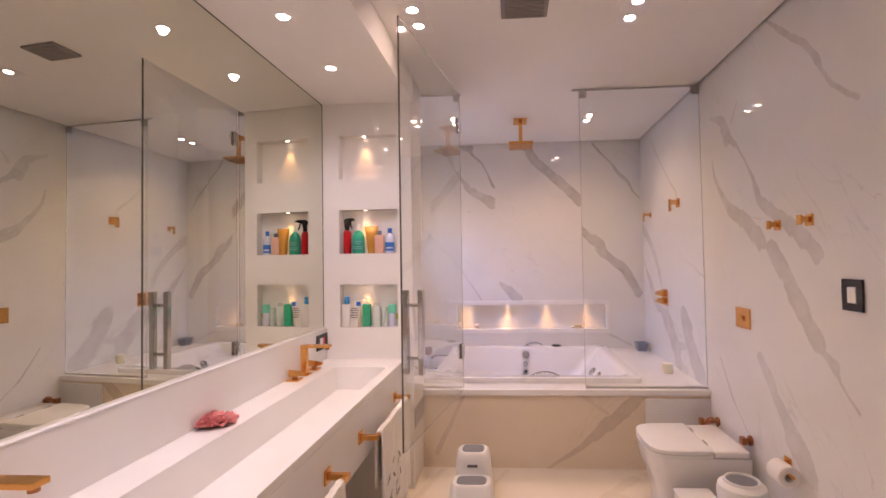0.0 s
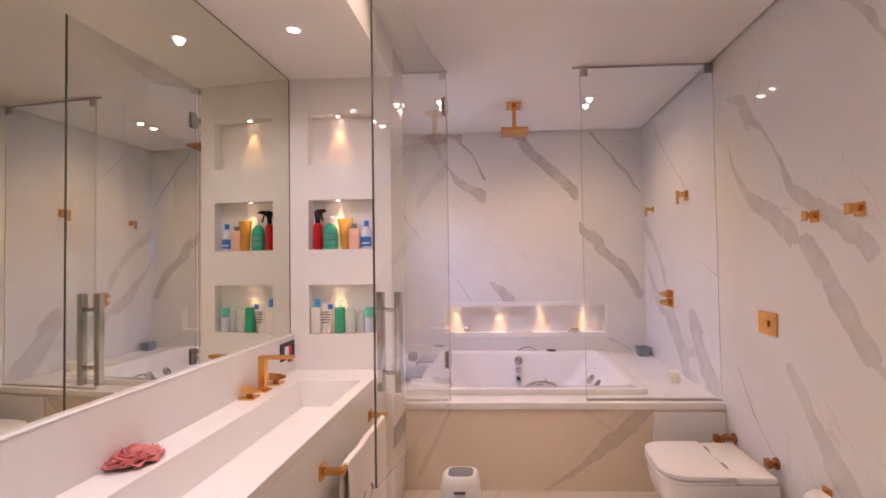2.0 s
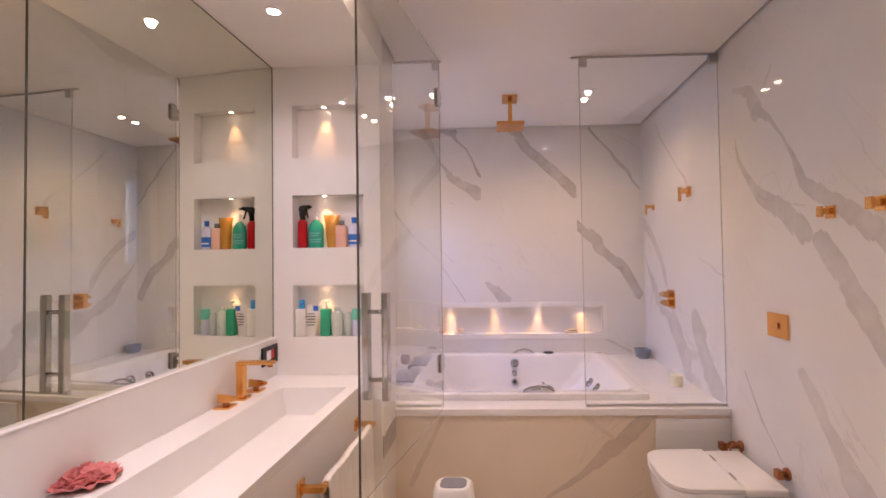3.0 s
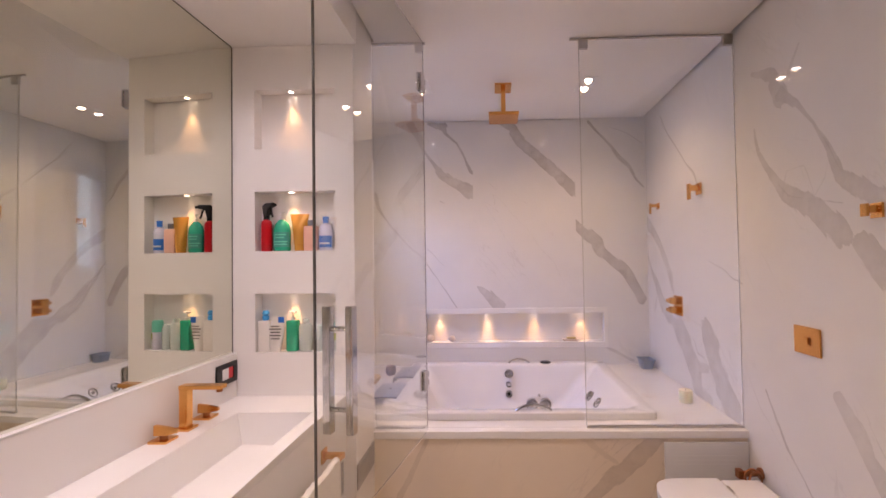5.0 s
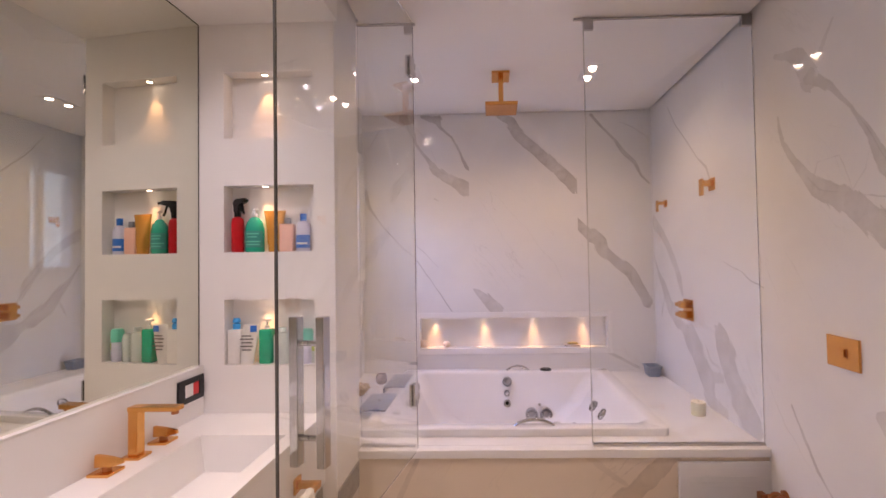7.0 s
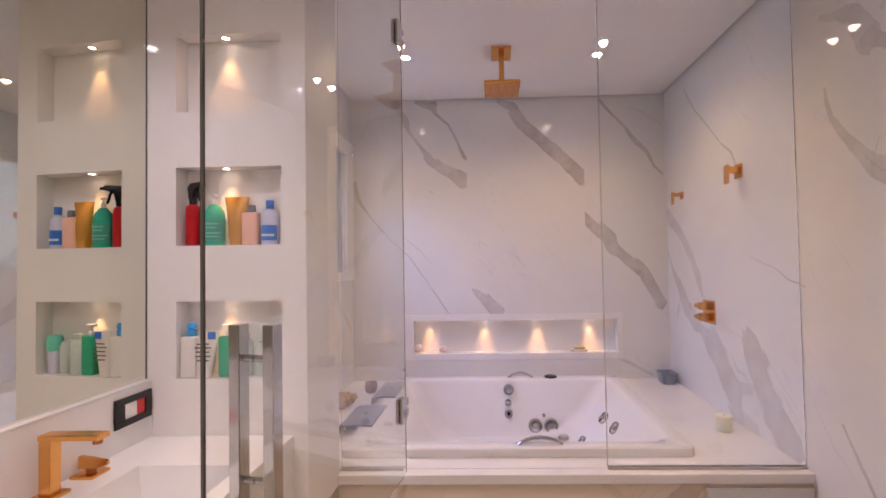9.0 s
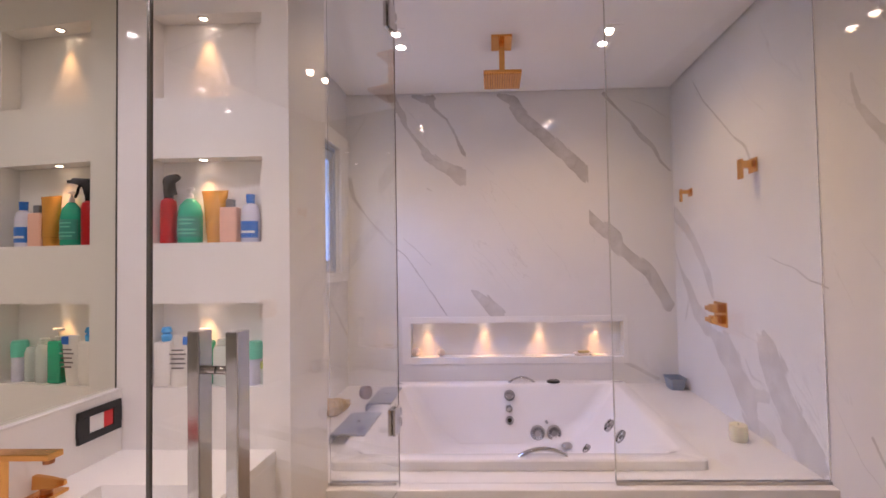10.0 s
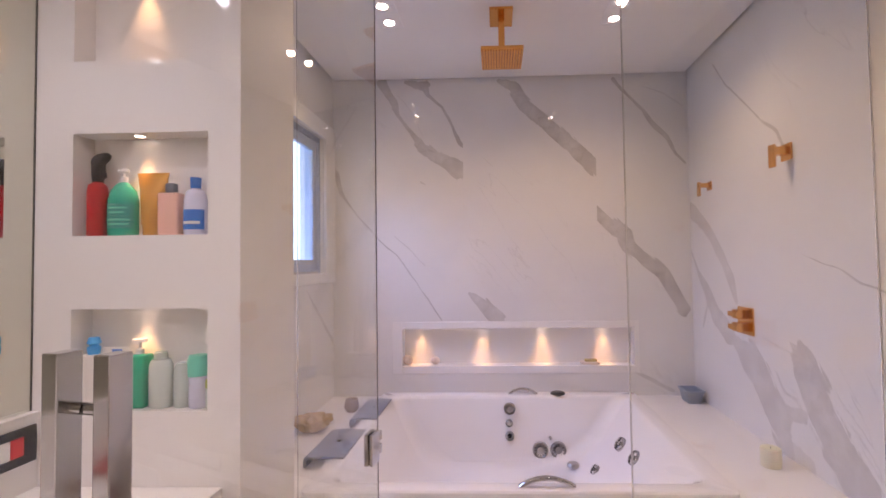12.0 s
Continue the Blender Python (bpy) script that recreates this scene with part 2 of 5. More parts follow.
SIDE_NEAR = [
    (0.7, 0, [(2.414, 2.609, 0.01), (2.293, 2.498, 0.016), (2.13, 2.353, 0.019), (2.051, 2.263, 0.022), (2.019, 2.197, 0.011), (1.961, 2.117, 0.014), (1.825, 2.015, 0.014)]),
    (0.5, 0, [(3.095, 2.321, 0.013), (2.934, 2.253, 0.034), (2.88, 2.148, 0.058)]),
    (0.5, 0, [(2.745, 2.308, 0.008), (2.818, 2.221, 0.014)]),
    (0.7, 0, [(2.88, 2.148, 0.034), (2.772, 2.062, 0.017), (2.675, 1.955, 0.009), (2.598, 1.838, 0.015), (2.538, 1.717, 0.036), (2.41, 1.634, 0.034), (2.272, 1.559, 0.044), (2.166, 1.482, 0.042)]),
    (0.95, 0, [(2.772, 2.062, 0.004), (2.675, 1.955, 0.004), (2.598, 1.845, 0.006), (2.536, 1.744, 0.006)])]
SIDE_MID = [
    (0.65, 0, [(3.095, 2.042, 0.01), (3.068, 1.917, 0.014), (2.932, 1.762, 0.029), (2.848, 1.688, 0.044), (2.669, 1.609, 0.057), (2.538, 1.502, 0.05)]),
    (0.9, 0, [(2.932, 1.762, 0.006), (2.848, 1.688, 0.007), (2.716, 1.657, 0.004), (2.532, 1.622, 0.004)]),
    (0.5, 0, [(2.873, 1.754, 0.007), (2.856, 1.798, 0.004), (2.734, 1.799, 0.004), (2.711, 1.744, 0.004), (2.678, 1.667, 0.004)]),
    (0.65, 0, [(2.448, 1.468, 0.045), (2.354, 1.363, 0.052), (2.107, 1.035, 0.048)]),
    (0.68, 0, [(2.2, 1.52, 0.04), (2.089, 1.424, 0.043)])]
SIDE_FOOT = [
    (0.5, 0, [(2.588, 0.886, 0.028), (2.508, 0.808, 0.038), (2.451, 0.708, 0.033), (2.372, 0.633, 0.044), (2.3, 0.544, 0.068), (2.231, 0.479, 0.065), (2.18, 0.43, 0.047)]),
    (0.85, 0, [(3.063, 0.783, 0.009), (2.917, 0.577, 0.01), (2.76, 0.437, 0.007), (2.646, 0.408, 0.004)]),
    (0.68, 0, [(2.063, 0.999, 0.017), (2.002, 0.963, 0.029), (1.977, 0.912, 0.009), (1.937, 0.867, 0.008), (1.88, 0.815, 0.01)]),
    (0.35, 0, [(2.614, 0.603, 0.004), (2.615, 0.414, 0.03)]),
    (0.4, 0, [(2.678, 1.667, 0.005), (2.615, 1.729, 0.004), (2.601, 1.783, 0.003)])]
APRON_VEINS = [(0.6, 0, [(0.02, 0.10, 0.02), (0.24, 0.55, 0.012)]), (0.75, 0, [(0.78, 0.0, 0.012), (1.0, 0.14, 0.02), (1.16, 0.28, 0.045), (1.3, 0.4, 0.05), (1.42, 0.5, 0.04)]), (0.35, 0, [(1.02, 0.5, 0.02), (1.2, 0.36, 0.012)])]
FLOOR_VEINS = [(0.4, 0, [(-0.3, 2.2, 0.03), (0.1, 3.3, 0.02)]), (0.4, 0, [(0.7, 2.5, 0.02), (1.3, 3.1, 0.04)]), (0.35, 0, [(1.1, 2.9, 0.03), (1.7, 2.5, 0.05)]), (0.35, 0, [(0.2, 2.6, 0.01), (0.5, 3.2, 0.02)])]
PLAIN_VEINS = [(0.6, 0, [(3.4, 0.6, 0.03), (4.0, 1.3, 0.01)]), (0.5, 0, [(3.3, 1.3, 0.012), (3.7, 0.9, 0.02)]), (0.5, 0, [(4.3, 1.25, 0.008), (4.7, 0.9, 0.02)])]
MARBLE_BACK = marble("back_marble", BACK_A + BACK_B + BACK_C, "X", fine=0.4, slabs=((-0.6, 0.525), (0.525, 1.388), (1.388, 2.1)))
MARBLE_SIDE = marble("side_marble", SIDE_BATH + SIDE_LOW + SIDE_NEAR + SIDE_MID + SIDE_FOOT, "Y", 1, grey=(0.44, 0.41, 0.39))
MARBLE_PLAIN = marble("plain_marble", PLAIN_VEINS, "Y")
MARBLE_APRON = marble("apron_marble", APRON_VEINS, "X", 1, base=(0.77, 0.65, 0.51), grey=(0.46, 0.36, 0.27), rough=0.12)
MARBLE_FLOOR = marble("floor_marble", FLOOR_VEINS, "X", base=(0.78, 0.71, 0.61), grey=(0.50, 0.41, 0.33), rough=0.12)
MARBLE_GREY = material("grey_stone", (0.25, 0.24, 0.23), 0.3, vary=0.9, scale=34, bump=0.6, bump_scale=90)
PAINT = material("white_paint", (0.86, 0.835, 0.81), 0.55, vary=0.04, scale=2.5, bump=0.05, bump_scale=220)
NICHE_WHITE = material("white_lacquer", (0.86, 0.83, 0.80), 0.55, vary=0.03, scale=3, coat=0.8)
STONE_WHITE = material("white_composite_stone", (0.84, 0.82, 0.80), 0.22, vary=0.03, scale=5, rough_vary=0.06)
ACRYLIC = material("white_acrylic", (0.85, 0.83, 0.82), 0.08, vary=0.02, scale=3, coat=0.4)
CERAMIC = material("white_ceramic", (0.84, 0.82, 0.80), 0.07, vary=0.02, scale=6, coat=0.5)
COPPER = material("brushed_rose_gold", (0.83, 0.42, 0.12), 0.24, 1.0, vary=0.06, scale=40, rough_vary=0.08, bump=0.08, bump_scale=300)
GOLD_DARK = material("aged_rose_gold", (0.42, 0.17, 0.07), 0.32, 1.0, vary=0.2, scale=30)
CHROME = material("polished_chrome", (0.62, 0.61, 0.60), 0.10, 1.0, vary=0.06, scale=20, rough_vary=0.04)
STEEL = material("brushed_steel", (0.50, 0.48, 0.46), 0.28, 1.0, vary=0.1, scale=30, bump=0.05, bump_scale=260)
MIRROR = material("silvered_glass", (0.74, 0.74, 0.64), 0.0, 1.0)
BLACK = material("black_plastic", (0.012, 0.012, 0.013), 0.25, vary=0.2, scale=30)
GAP_SHADE = material("gap_shade", (0.05, 0.045, 0.04), 0.8, vary=0.2, scale=20)
WHITE_PLASTIC = material("white_plastic", (0.80, 0.79, 0.78), 0.3, vary=0.03, scale=12)
GREY_PLASTIC = material("grey_plastic", (0.20, 0.21, 0.24), 0.45, vary=0.12, scale=25, bump=0.1, bump_scale=300)
SLATE = material("slate_grey_plastic", (0.17, 0.19, 0.24), 0.3, vary=0.1, scale=20)
BLUE_GREY = material("blue_grey_plastic", (0.22, 0.27, 0.36), 0.35, vary=0.1, scale=20)
RED = material("red_plastic", (0.50, 0.004, 0.008), 0.28, vary=0.1, scale=20)
RED_SOFT = material("red_rocker", (0.7, 0.03, 0.03), 0.35, vary=0.05, scale=30)
GREEN = material("green_gel_bottle", (0.02, 0.42, 0.22), 0.12, vary=0.15, scale=25, coat=0.3)
TEAL = material("teal_bottle", (0.02, 0.42, 0.27), 0.15, vary=0.15, scale=25, coat=0.3)
MINT = material("mint_cap", (0.14, 0.60, 0.44), 0.35, vary=0.06, scale=30)
TEAL_LABEL = material("teal_label", (0.03, 0.30, 0.24), 0.4, vary=0.2, scale=60)
ORANGE = material("golden_tube", (0.72, 0.35, 0.06), 0.25, 0.3, vary=0.12, scale=18)
PINK = material("salmon_bottle", (0.85, 0.50, 0.38), 0.35, vary=0.05, scale=20)
BLUE = material("blue_plastic", (0.03, 0.18, 0.62), 0.3, vary=0.1, scale=30)
SKY_BLUE = material("bright_blue_cap", (0.05, 0.38, 0.80), 0.3, vary=0.08, scale=30)
LILAC = material("pale_lilac_bottle", (0.66, 0.66, 0.80), 0.2, vary=0.05, scale=20)
CREAM = material("cream_label", (0.80, 0.76, 0.70), 0.5, vary=0.05, scale=50)
INK = material("grey_print", (0.16, 0.14, 0.13), 0.6, vary=0.1, scale=80)
LIME = material("yellow_green_gel", (0.45, 0.52, 0.10), 0.2, vary=0.1, scale=30)
FLOWER = material("rose_pink_petal", (0.66, 0.20, 0.19), 0.6, vary=0.35, scale=26, bump=0.3, bump_scale=120)
CLOTH = material("white_terry_cloth", (0.80, 0.76, 0.71), 0.95, vary=0.08, scale=30, bump=0.6, bump_scale=380)
EMBROIDERY = material("grey_embroidery", (0.25, 0.24, 0.24), 0.9, vary=0.3, scale=120)
WAX = material("pale_yellow_wax", (0.80, 0.76, 0.56), 0.4, vary=0.05, scale=30, Subsurface_Weight=0.2)
AMBER = material("amber_glass", (0.82, 0.60, 0.32), 0.12, vary=0.3, scale=25, Transmission_Weight=0.3)
ROSE_GLASS = material("smoky_rose_glass", (0.40, 0.28, 0.28), 0.12, vary=0.2, scale=30, Transmission_Weight=0.4)
SOAP = material("olive_gold_soap", (0.58, 0.46, 0.20), 0.45, vary=0.12, scale=30)
SHELL = material("pale_shell", (0.84, 0.71, 0.62), 0.5, vary=0.3, scale=60, bump=0.5, bump_scale=90)
PAPER = material("white_tissue", (0.82, 0.79, 0.76), 0.95, vary=0.04, scale=40, bump=0.3, bump_scale=200)
VENT = material("grey_vent_plastic", (0.30, 0.27, 0.25), 0.6, vary=0.08, scale=20)
FRAME_BLUE = material("painted_aluminium", (0.40, 0.47, 0.60), 0.35, vary=0.06, scale=10)
BULB = glow("lit_bulb", (1.0, 0.80, 0.62), 26.0)
VANITY_BULB = glow("lit_vanity_bulb", SOFT, 36.0)
NICHE_BULB = glow("lit_niche_bulb", (1.0, 0.80, 0.55), 9.0)
OUTSIDE = glow("pale_daylight", (0.58, 0.78, 1.0), 1.3)
CLEAR = material("clear_plastic", (0.78, 0.86, 0.80), 0.12, vary=0.05, scale=30, Transmission_Weight=0.3)
GLASS = material("clear_glass", (0.97, 0.985, 0.975), 0.0, Transmission_Weight=1.0, IOR=1.45)
EDGE = material("green_glass_edge", (0.125, 0.118, 0.10), 0.2, vary=0.3, scale=9)
EDGE_PALE = material("pale_glass_edge", (0.66, 0.65, 0.60), 0.15, vary=0.2, scale=12)

# ---- helpers for building ----


def thing(name, at, label="", category="", group="", kind=""):
    ob = new(name)
    ob.empty_display_size = 0.05
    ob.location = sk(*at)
    return tagged(ob, label, category, group, kind)


def world_of(ob):
    v = Vector((0, 0, 0))
    while ob is not None:
        v += ob.location
        ob = ob.parent
    return v


def part(name, bm, mat, parent=None, label="", smooth=False, kind="", category=""):
    """Links a mesh built in room coordinates as one object, a child of parent where one is given."""
    base = world_of(parent)
    for v in bm.verts:
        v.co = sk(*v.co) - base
    me = bpy.data.meshes.new(name)
    bmesh.ops.recalc_face_normals(bm, faces=bm.faces)
    bm.to_mesh(me)
    bm.free()
    me.materials.append(mat)
    if smooth:
        for f in me.polygons:
            f.use_smooth = True
        me.set_sharp_from_angle(angle=radians(38))
    ob = new(name, me)
    ob.parent = parent
    return tagged(ob, label, category, "", kind)


def box(x0, x1, y0, y1, z0, z1, bevel=0.0, bm=None, seg=2):
    bm = bm or bmesh.new()
    m = Matrix.LocRotScale(((x0 + x1) / 2, (y0 + y1) / 2, (z0 + z1) / 2), None, (abs(x1 - x0), abs(y1 - y0), abs(z1 - z0)))
    vs = bmesh.ops.create_cube(bm, size=1, matrix=m)["verts"]
    if bevel:
        es = {e for v in vs for e in v.link_edges}
        bmesh.ops.bevel(bm, geom=list(es), offset=bevel, segments=seg, affect="EDGES", profile=0.5)
    return bm


def lathe(at, profile, seg=32, bm=None, sx=1.0, sy=1.0, turn=0.0, lobes=0, lobe=0.0):
    """A turned body: profile of (radius, height) from bottom to top; closed where the radius is 0."""
    bm = bm or bmesh.new()
    rings = []
    for r, h in profile:
        if r <= 1e-6:
            rings.append([bm.verts.new((at[0], at[1], at[2] + h))])
            continue
        ring = []
        for i in range(seg):
            a = turn + math.tau * i / seg
            k = r * (1 + lobe * math.cos(lobes * a))
            ring.append(bm.verts.new((at[0] + k * sx * math.cos(a), at[1] + k * sy * math.sin(a), at[2] + h)))
        rings.append(ring)
    for a, b in zip(rings, rings[1:]):
        for i in range(seg):
            j = (i + 1) % seg
            if len(a) == 1 and len(b) == 1:
                continue
            if len(a) == 1:
                bm.faces.new((a[0], b[i], b[j]))
            elif len(b) == 1:
                bm.faces.new((a[i], a[j], b[0]))
            else:
                bm.faces.new((a[i], a[j], b[j], b[i]))
    for ring in (rings[0], rings[-1]):
        if len(ring) > 1:
            bm.faces.new(ring)
    return bm


def rod(a, b, r, seg=16, bm=None, r2=None):
    """A round bar from a to b."""
    bm = bm or bmesh.new()
    a, b = Vector(a), Vector(b)
    m = Matrix.Translation((a + b) / 2) @ (b - a).to_track_quat("Z", "Y").to_matrix().to_4x4()
    bmesh.ops.create_cone(bm, cap_ends=True, segments=seg, radius1=r, radius2=r if r2 is None else r2, depth=(b - a).length, matrix=m)
    return bm


def tube(points, r, seg=10, bm=None, flat=1.0):
    """A bent round bar along points."""
    bm = bm or bmesh.new()
    pts = [Vector(p) for p in points]
    rings = []
    for i, p in enumerate(pts):
        d = (pts[min(i + 1, len(pts) - 1)] - pts[max(i - 1, 0)]).normalized()
        side = d.cross(Vector((0, 0, 1)))
        side = side.normalized() if side.length > 1e-4 else Vector((1, 0.05, -0.2))
        up = side.cross(d)
        rings.append([bm.verts.new(p + r * (math.cos(math.tau * k / seg) * side + flat * math.sin(math.tau * k / seg) * up)) for k in range(seg)])
    for a, b in zip(rings, rings[1:]):
        for k in range(seg):
            bm.faces.new((a[k], a[(k + 1) % seg], b[(k + 1) % seg], b[k]))
    bm.faces.new(rings[0])
    bm.faces.new(rings[-1])
    return bm


def loft(outlines, cap=(True, True), bm=None):
    """Skins a stack of closed outlines that have the same number of points."""
    bm = bm or bmesh.new()
    rings = [[bm.verts.new(p) for p in o] for o in outlines]
    for a, b in zip(rings, rings[1:]):
        for k in range(len(a)):
            j = (k + 1) % len(a)
            bm.faces.new((a[k], a[j], b[j], b[k]))
    if cap[0]:
        bm.faces.new(rings[0])
    if cap[1]:
        bm.faces.new(rings[-1])
    return bm


def rounded(x0, x1, y0, y1, r, z, n=6):
    """A rectangle with rounded corners at height z."""
    out = []
    for cx, cy, a0 in ((x1 - r, y1 - r, 0), (x0 + r, y1 - r, 90), (x0 + r, y0 + r, 180), (x1 - r, y0 + r, 270)):
        for i in range(n + 1):
            a = radians(a0 + 90 * i / n)
            out.append((cx + r * math.cos(a), cy + r * math.sin(a), z))
    return out


def room(name, bm, mat, label, category):
    return part(name, bm, mat, None, label, kind="structure", category=category)


# ---- the room ----
room("floor", box(L_X - 0.25, R_X + 0.2, REAR_Y - 0.2, BACK_Y + 0.4, -0.12, 0.0), MARBLE_FLOOR, "polished beige veined marble floor", "floor")
room("wall_right", box(R_X, R_X + 0.15, REAR_Y - 0.2, BACK_Y + 0.2, 0.0, 2.8), MARBLE_SIDE, "polished white marble wall with grey diagonal veins", "wall")
room("wall_left", box(L_X - 0.18, L_X - 0.006, REAR_Y, COL_Y, 0.0, SOF_Z), PAINT, "plain white wall behind the mirror and vanity", "wall")
room("wall_rear", box(L_X - 0.2, R_X, REAR_Y - 0.15, REAR_Y, 0.0, 2.8), PAINT, "plain white painted wall closing the room", "wall")

# back wall round its lit niche
NX0, NX1, NZ0, NZ1 = -0.024, 1.465, 0.73, 0.97
bm = box(BATH_L - 0.15, NX0 - 0.05, BACK_Y, BACK_Y + 0.15, 0.0, 2.8)
box(NX1 + 0.03, R_X, BACK_Y, BACK_Y + 0.15, 0.0, 2.8, bm=bm)
box(NX0 - 0.05, NX1 + 0.03, BACK_Y, BACK_Y + 0.15, NZ1 + 0.04, 2.8, bm=bm)
box(NX0 - 0.05, NX1 + 0.03, BACK_Y, BACK_Y + 0.15, 0.0, NZ0 - 0.045, bm=bm)
room("wall_back", bm, MARBLE_BACK, "polished white marble wall with bold grey veins", "wall")
bm = box(NX0 - 0.05, NX1 + 0.05, BACK_Y + 0.08, BACK_Y + 0.105, NZ0 - 0.05, NZ1 + 0.05)
room("niche_back", bm, NICHE_WHITE, "white lacquered back of the long bath niche", "wall niche")
FY = BACK_Y - 0.006
bm = box(NX0 - 0.066, NX0, FY, BACK_Y + 0.0795, NZ0 - 0.05, NZ1 + 0.045, 0.003)
box(NX1, NX1 + 0.034, FY, BACK_Y + 0.0795, NZ0 - 0.05, NZ1 + 0.045, 0.003, bm=bm)
box(NX0, NX1, FY, BACK_Y + 0.0795, NZ1, NZ1 + 0.045, 0.003, bm=bm)
box(NX0, NX1, FY, BACK_Y + 0.0795, NZ0 - 0.05, NZ0, 0.003, bm=bm)
room("niche_frame", bm, STONE_WHITE, "white stone frame and ledge of the bath niche", "wall niche")

# left wall of the bath with its window opening
WY0, WY1, WZ0, WZ1 = 3.72, 4.55, 1.345, 2.18
bm = box(BATH_L - 0.15, BATH_L, GLASS_Y, WY0, 0.0, 2.8)
box(BATH_L - 0.15, BATH_L, WY1, BACK_Y, 0.0, 2.8, bm=bm)
box(BATH_L - 0.15, BATH_L, WY0, WY1, 0.0, WZ0, bm=bm)
box(BATH_L - 0.15, BATH_L, WY0, WY1, WZ1, 2.8, bm=bm)
room("wall_bath", bm, MARBLE_PLAIN, "white marble wall beside the bath with a window opening", "wall")

# the column with three lit niches
CN = ((1.01, 1.282), (1.48, 1.76), (1.96, 2.24))
CX0, CX1, CD = -0.556, -0.181, 0.068
bm = box(L_X - 0.18, CX0, COL_Y, GLASS_Y - 0.02, 0.0, CEIL_Z + 0.05)
box(CX1, COL_X, COL_Y, GLASS_Y - 0.02, 0.0, CEIL_Z + 0.05, bm=bm)
levels = [0.0] + [v for pair in CN for v in pair] + [CEIL_Z + 0.05]
for a, b in zip(levels[::2], levels[1::2]):
    box(CX0, CX1, COL_Y, GLASS_Y - 0.02, a, b, bm=bm)
for a, b in CN:
    box(CX0, CX1, COL_Y + CD, GLASS_Y - 0.02, a, b, bm=bm)
room("column", bm, NICHE_WHITE, "white lacquered column with three lit shelf niches", "column")
room("wall_return", box(L_X - 0.18, BATH_L - 0.15, GLASS_Y - 0.02, GLASS_Y + 0.1, 0.0, 2.8), PAINT, "plain white wall return behind the column", "wall")

# ceilings: a lower one over the vanity, the main one with a shadow gap along the walls
room("ceiling_vanity", box(L_X - 0.18, SOF_X, REAR_Y, COL_Y, SOF_Z, CEIL_Z + 0.06), PAINT, "lowered white plaster ceiling over the vanity", "ceiling")
GAP = 0.018
bm = box(SOF_X, R_X - GAP, REAR_Y, BACK_Y - GAP, CEIL_Z, CEIL_Z + 0.04)
box(BATH_L + GAP, SOF_X, GLASS_Y - 0.02, BACK_Y - GAP, CEIL_Z, CEIL_Z + 0.04, bm=bm)
room("ceiling", bm, PAINT, "flat white plaster ceiling with a shadow gap", "ceiling")
# near-black colour stands in for the shade up inside the gap
room("ceiling_slab", box(L_X - 0.18, R_X, REAR_Y, BACK_Y, CEIL_Z + 0.075, 2.8), GAP_SHADE, "slab above the ceiling, coloured dark as the gap's shade", "ceiling")

# bath deck: apron, slab round the tub
TX0, TX1, TY0, TY1 = -0.135, 1.44, 3.385, 4.665
room("bath_apron", box(COL_X, R_X, DECK_Y + 0.018, DECK_Y + 0.05, 0.0, DECK_Z - 0.04), MARBLE_APRON, "beige marble apron panel below the bath deck", "bath panel")
deck = thing("bath_deck", (0.8, DECK_Y, DECK_Z - 0.04), "white stone deck slabs round the sunken bath", "bath deck", kind="structure")
part("front_slab", box(BATH_L, R_X, DECK_Y + 0.06, TY0 + 0.03, DECK_Z - 0.04, DECK_Z), STONE_WHITE, deck)
part("nosing", box(COL_X, R_X, DECK_Y, DECK_Y + 0.06, DECK_Z - 0.04, DECK_Z, 0.004), STONE_WHITE, deck)
part("back_slab", box(BATH_L, R_X, TY1 - 0.03, BACK_Y, DECK_Z - 0.04, DECK_Z), STONE_WHITE, deck)
part("side_slab", box(BATH_L, TX0 + 0.03, TY0 + 0.03, TY1 - 0.03, DECK_Z - 0.04, DECK_Z), STONE_WHITE, deck)
part("side_slab", box(TX1 - 0.03, R_X, TY0 + 0.03, TY1 - 0.03, DECK_Z - 0.04, DECK_Z), STONE_WHITE, deck)

# ---- window ----
win = thing("window_1", (BATH_L, (WY0 + WY1) / 2, WZ0), "white framed sliding window with frosted daylight", "window", kind="structure")
for y0, y1, z0, z1 in ((WY0 - 0.15, WY0, WZ0 - 0.06, WZ1 + 0.1), (WY1, WY1 + 0.165, WZ0 - 0.06, WZ1 + 0.1), (WY0, WY1, WZ1, WZ1 + 0.1), (WY0, WY1, WZ0 - 0.06, WZ0)):
    part("window_frame", box(BATH_L + 0.001, BATH_L + 0.02, y0, y1, z0, z1, 0.004), WHITE_PLASTIC, win)
bm = box(BATH_L - 0.11, BATH_L - 0.02, WY1 - 0.025, WY1, WZ0, WZ1)
box(BATH_L - 0.11, BATH_L - 0.02, WY0, WY0 + 0.025, WZ0, WZ1, bm=bm)
box(BATH_L - 0.11, BATH_L - 0.02, WY0 + 0.025, WY1 - 0.025, WZ1 - 0.03, WZ1, bm=bm)
box(BATH_L - 0.11, BATH_L - 0.02, WY0 + 0.025, WY1 - 0.025, WZ0, WZ0 + 0.025, bm=bm)
part("track", bm, FRAME_BLUE, win, "blue-grey aluminium sliding track")
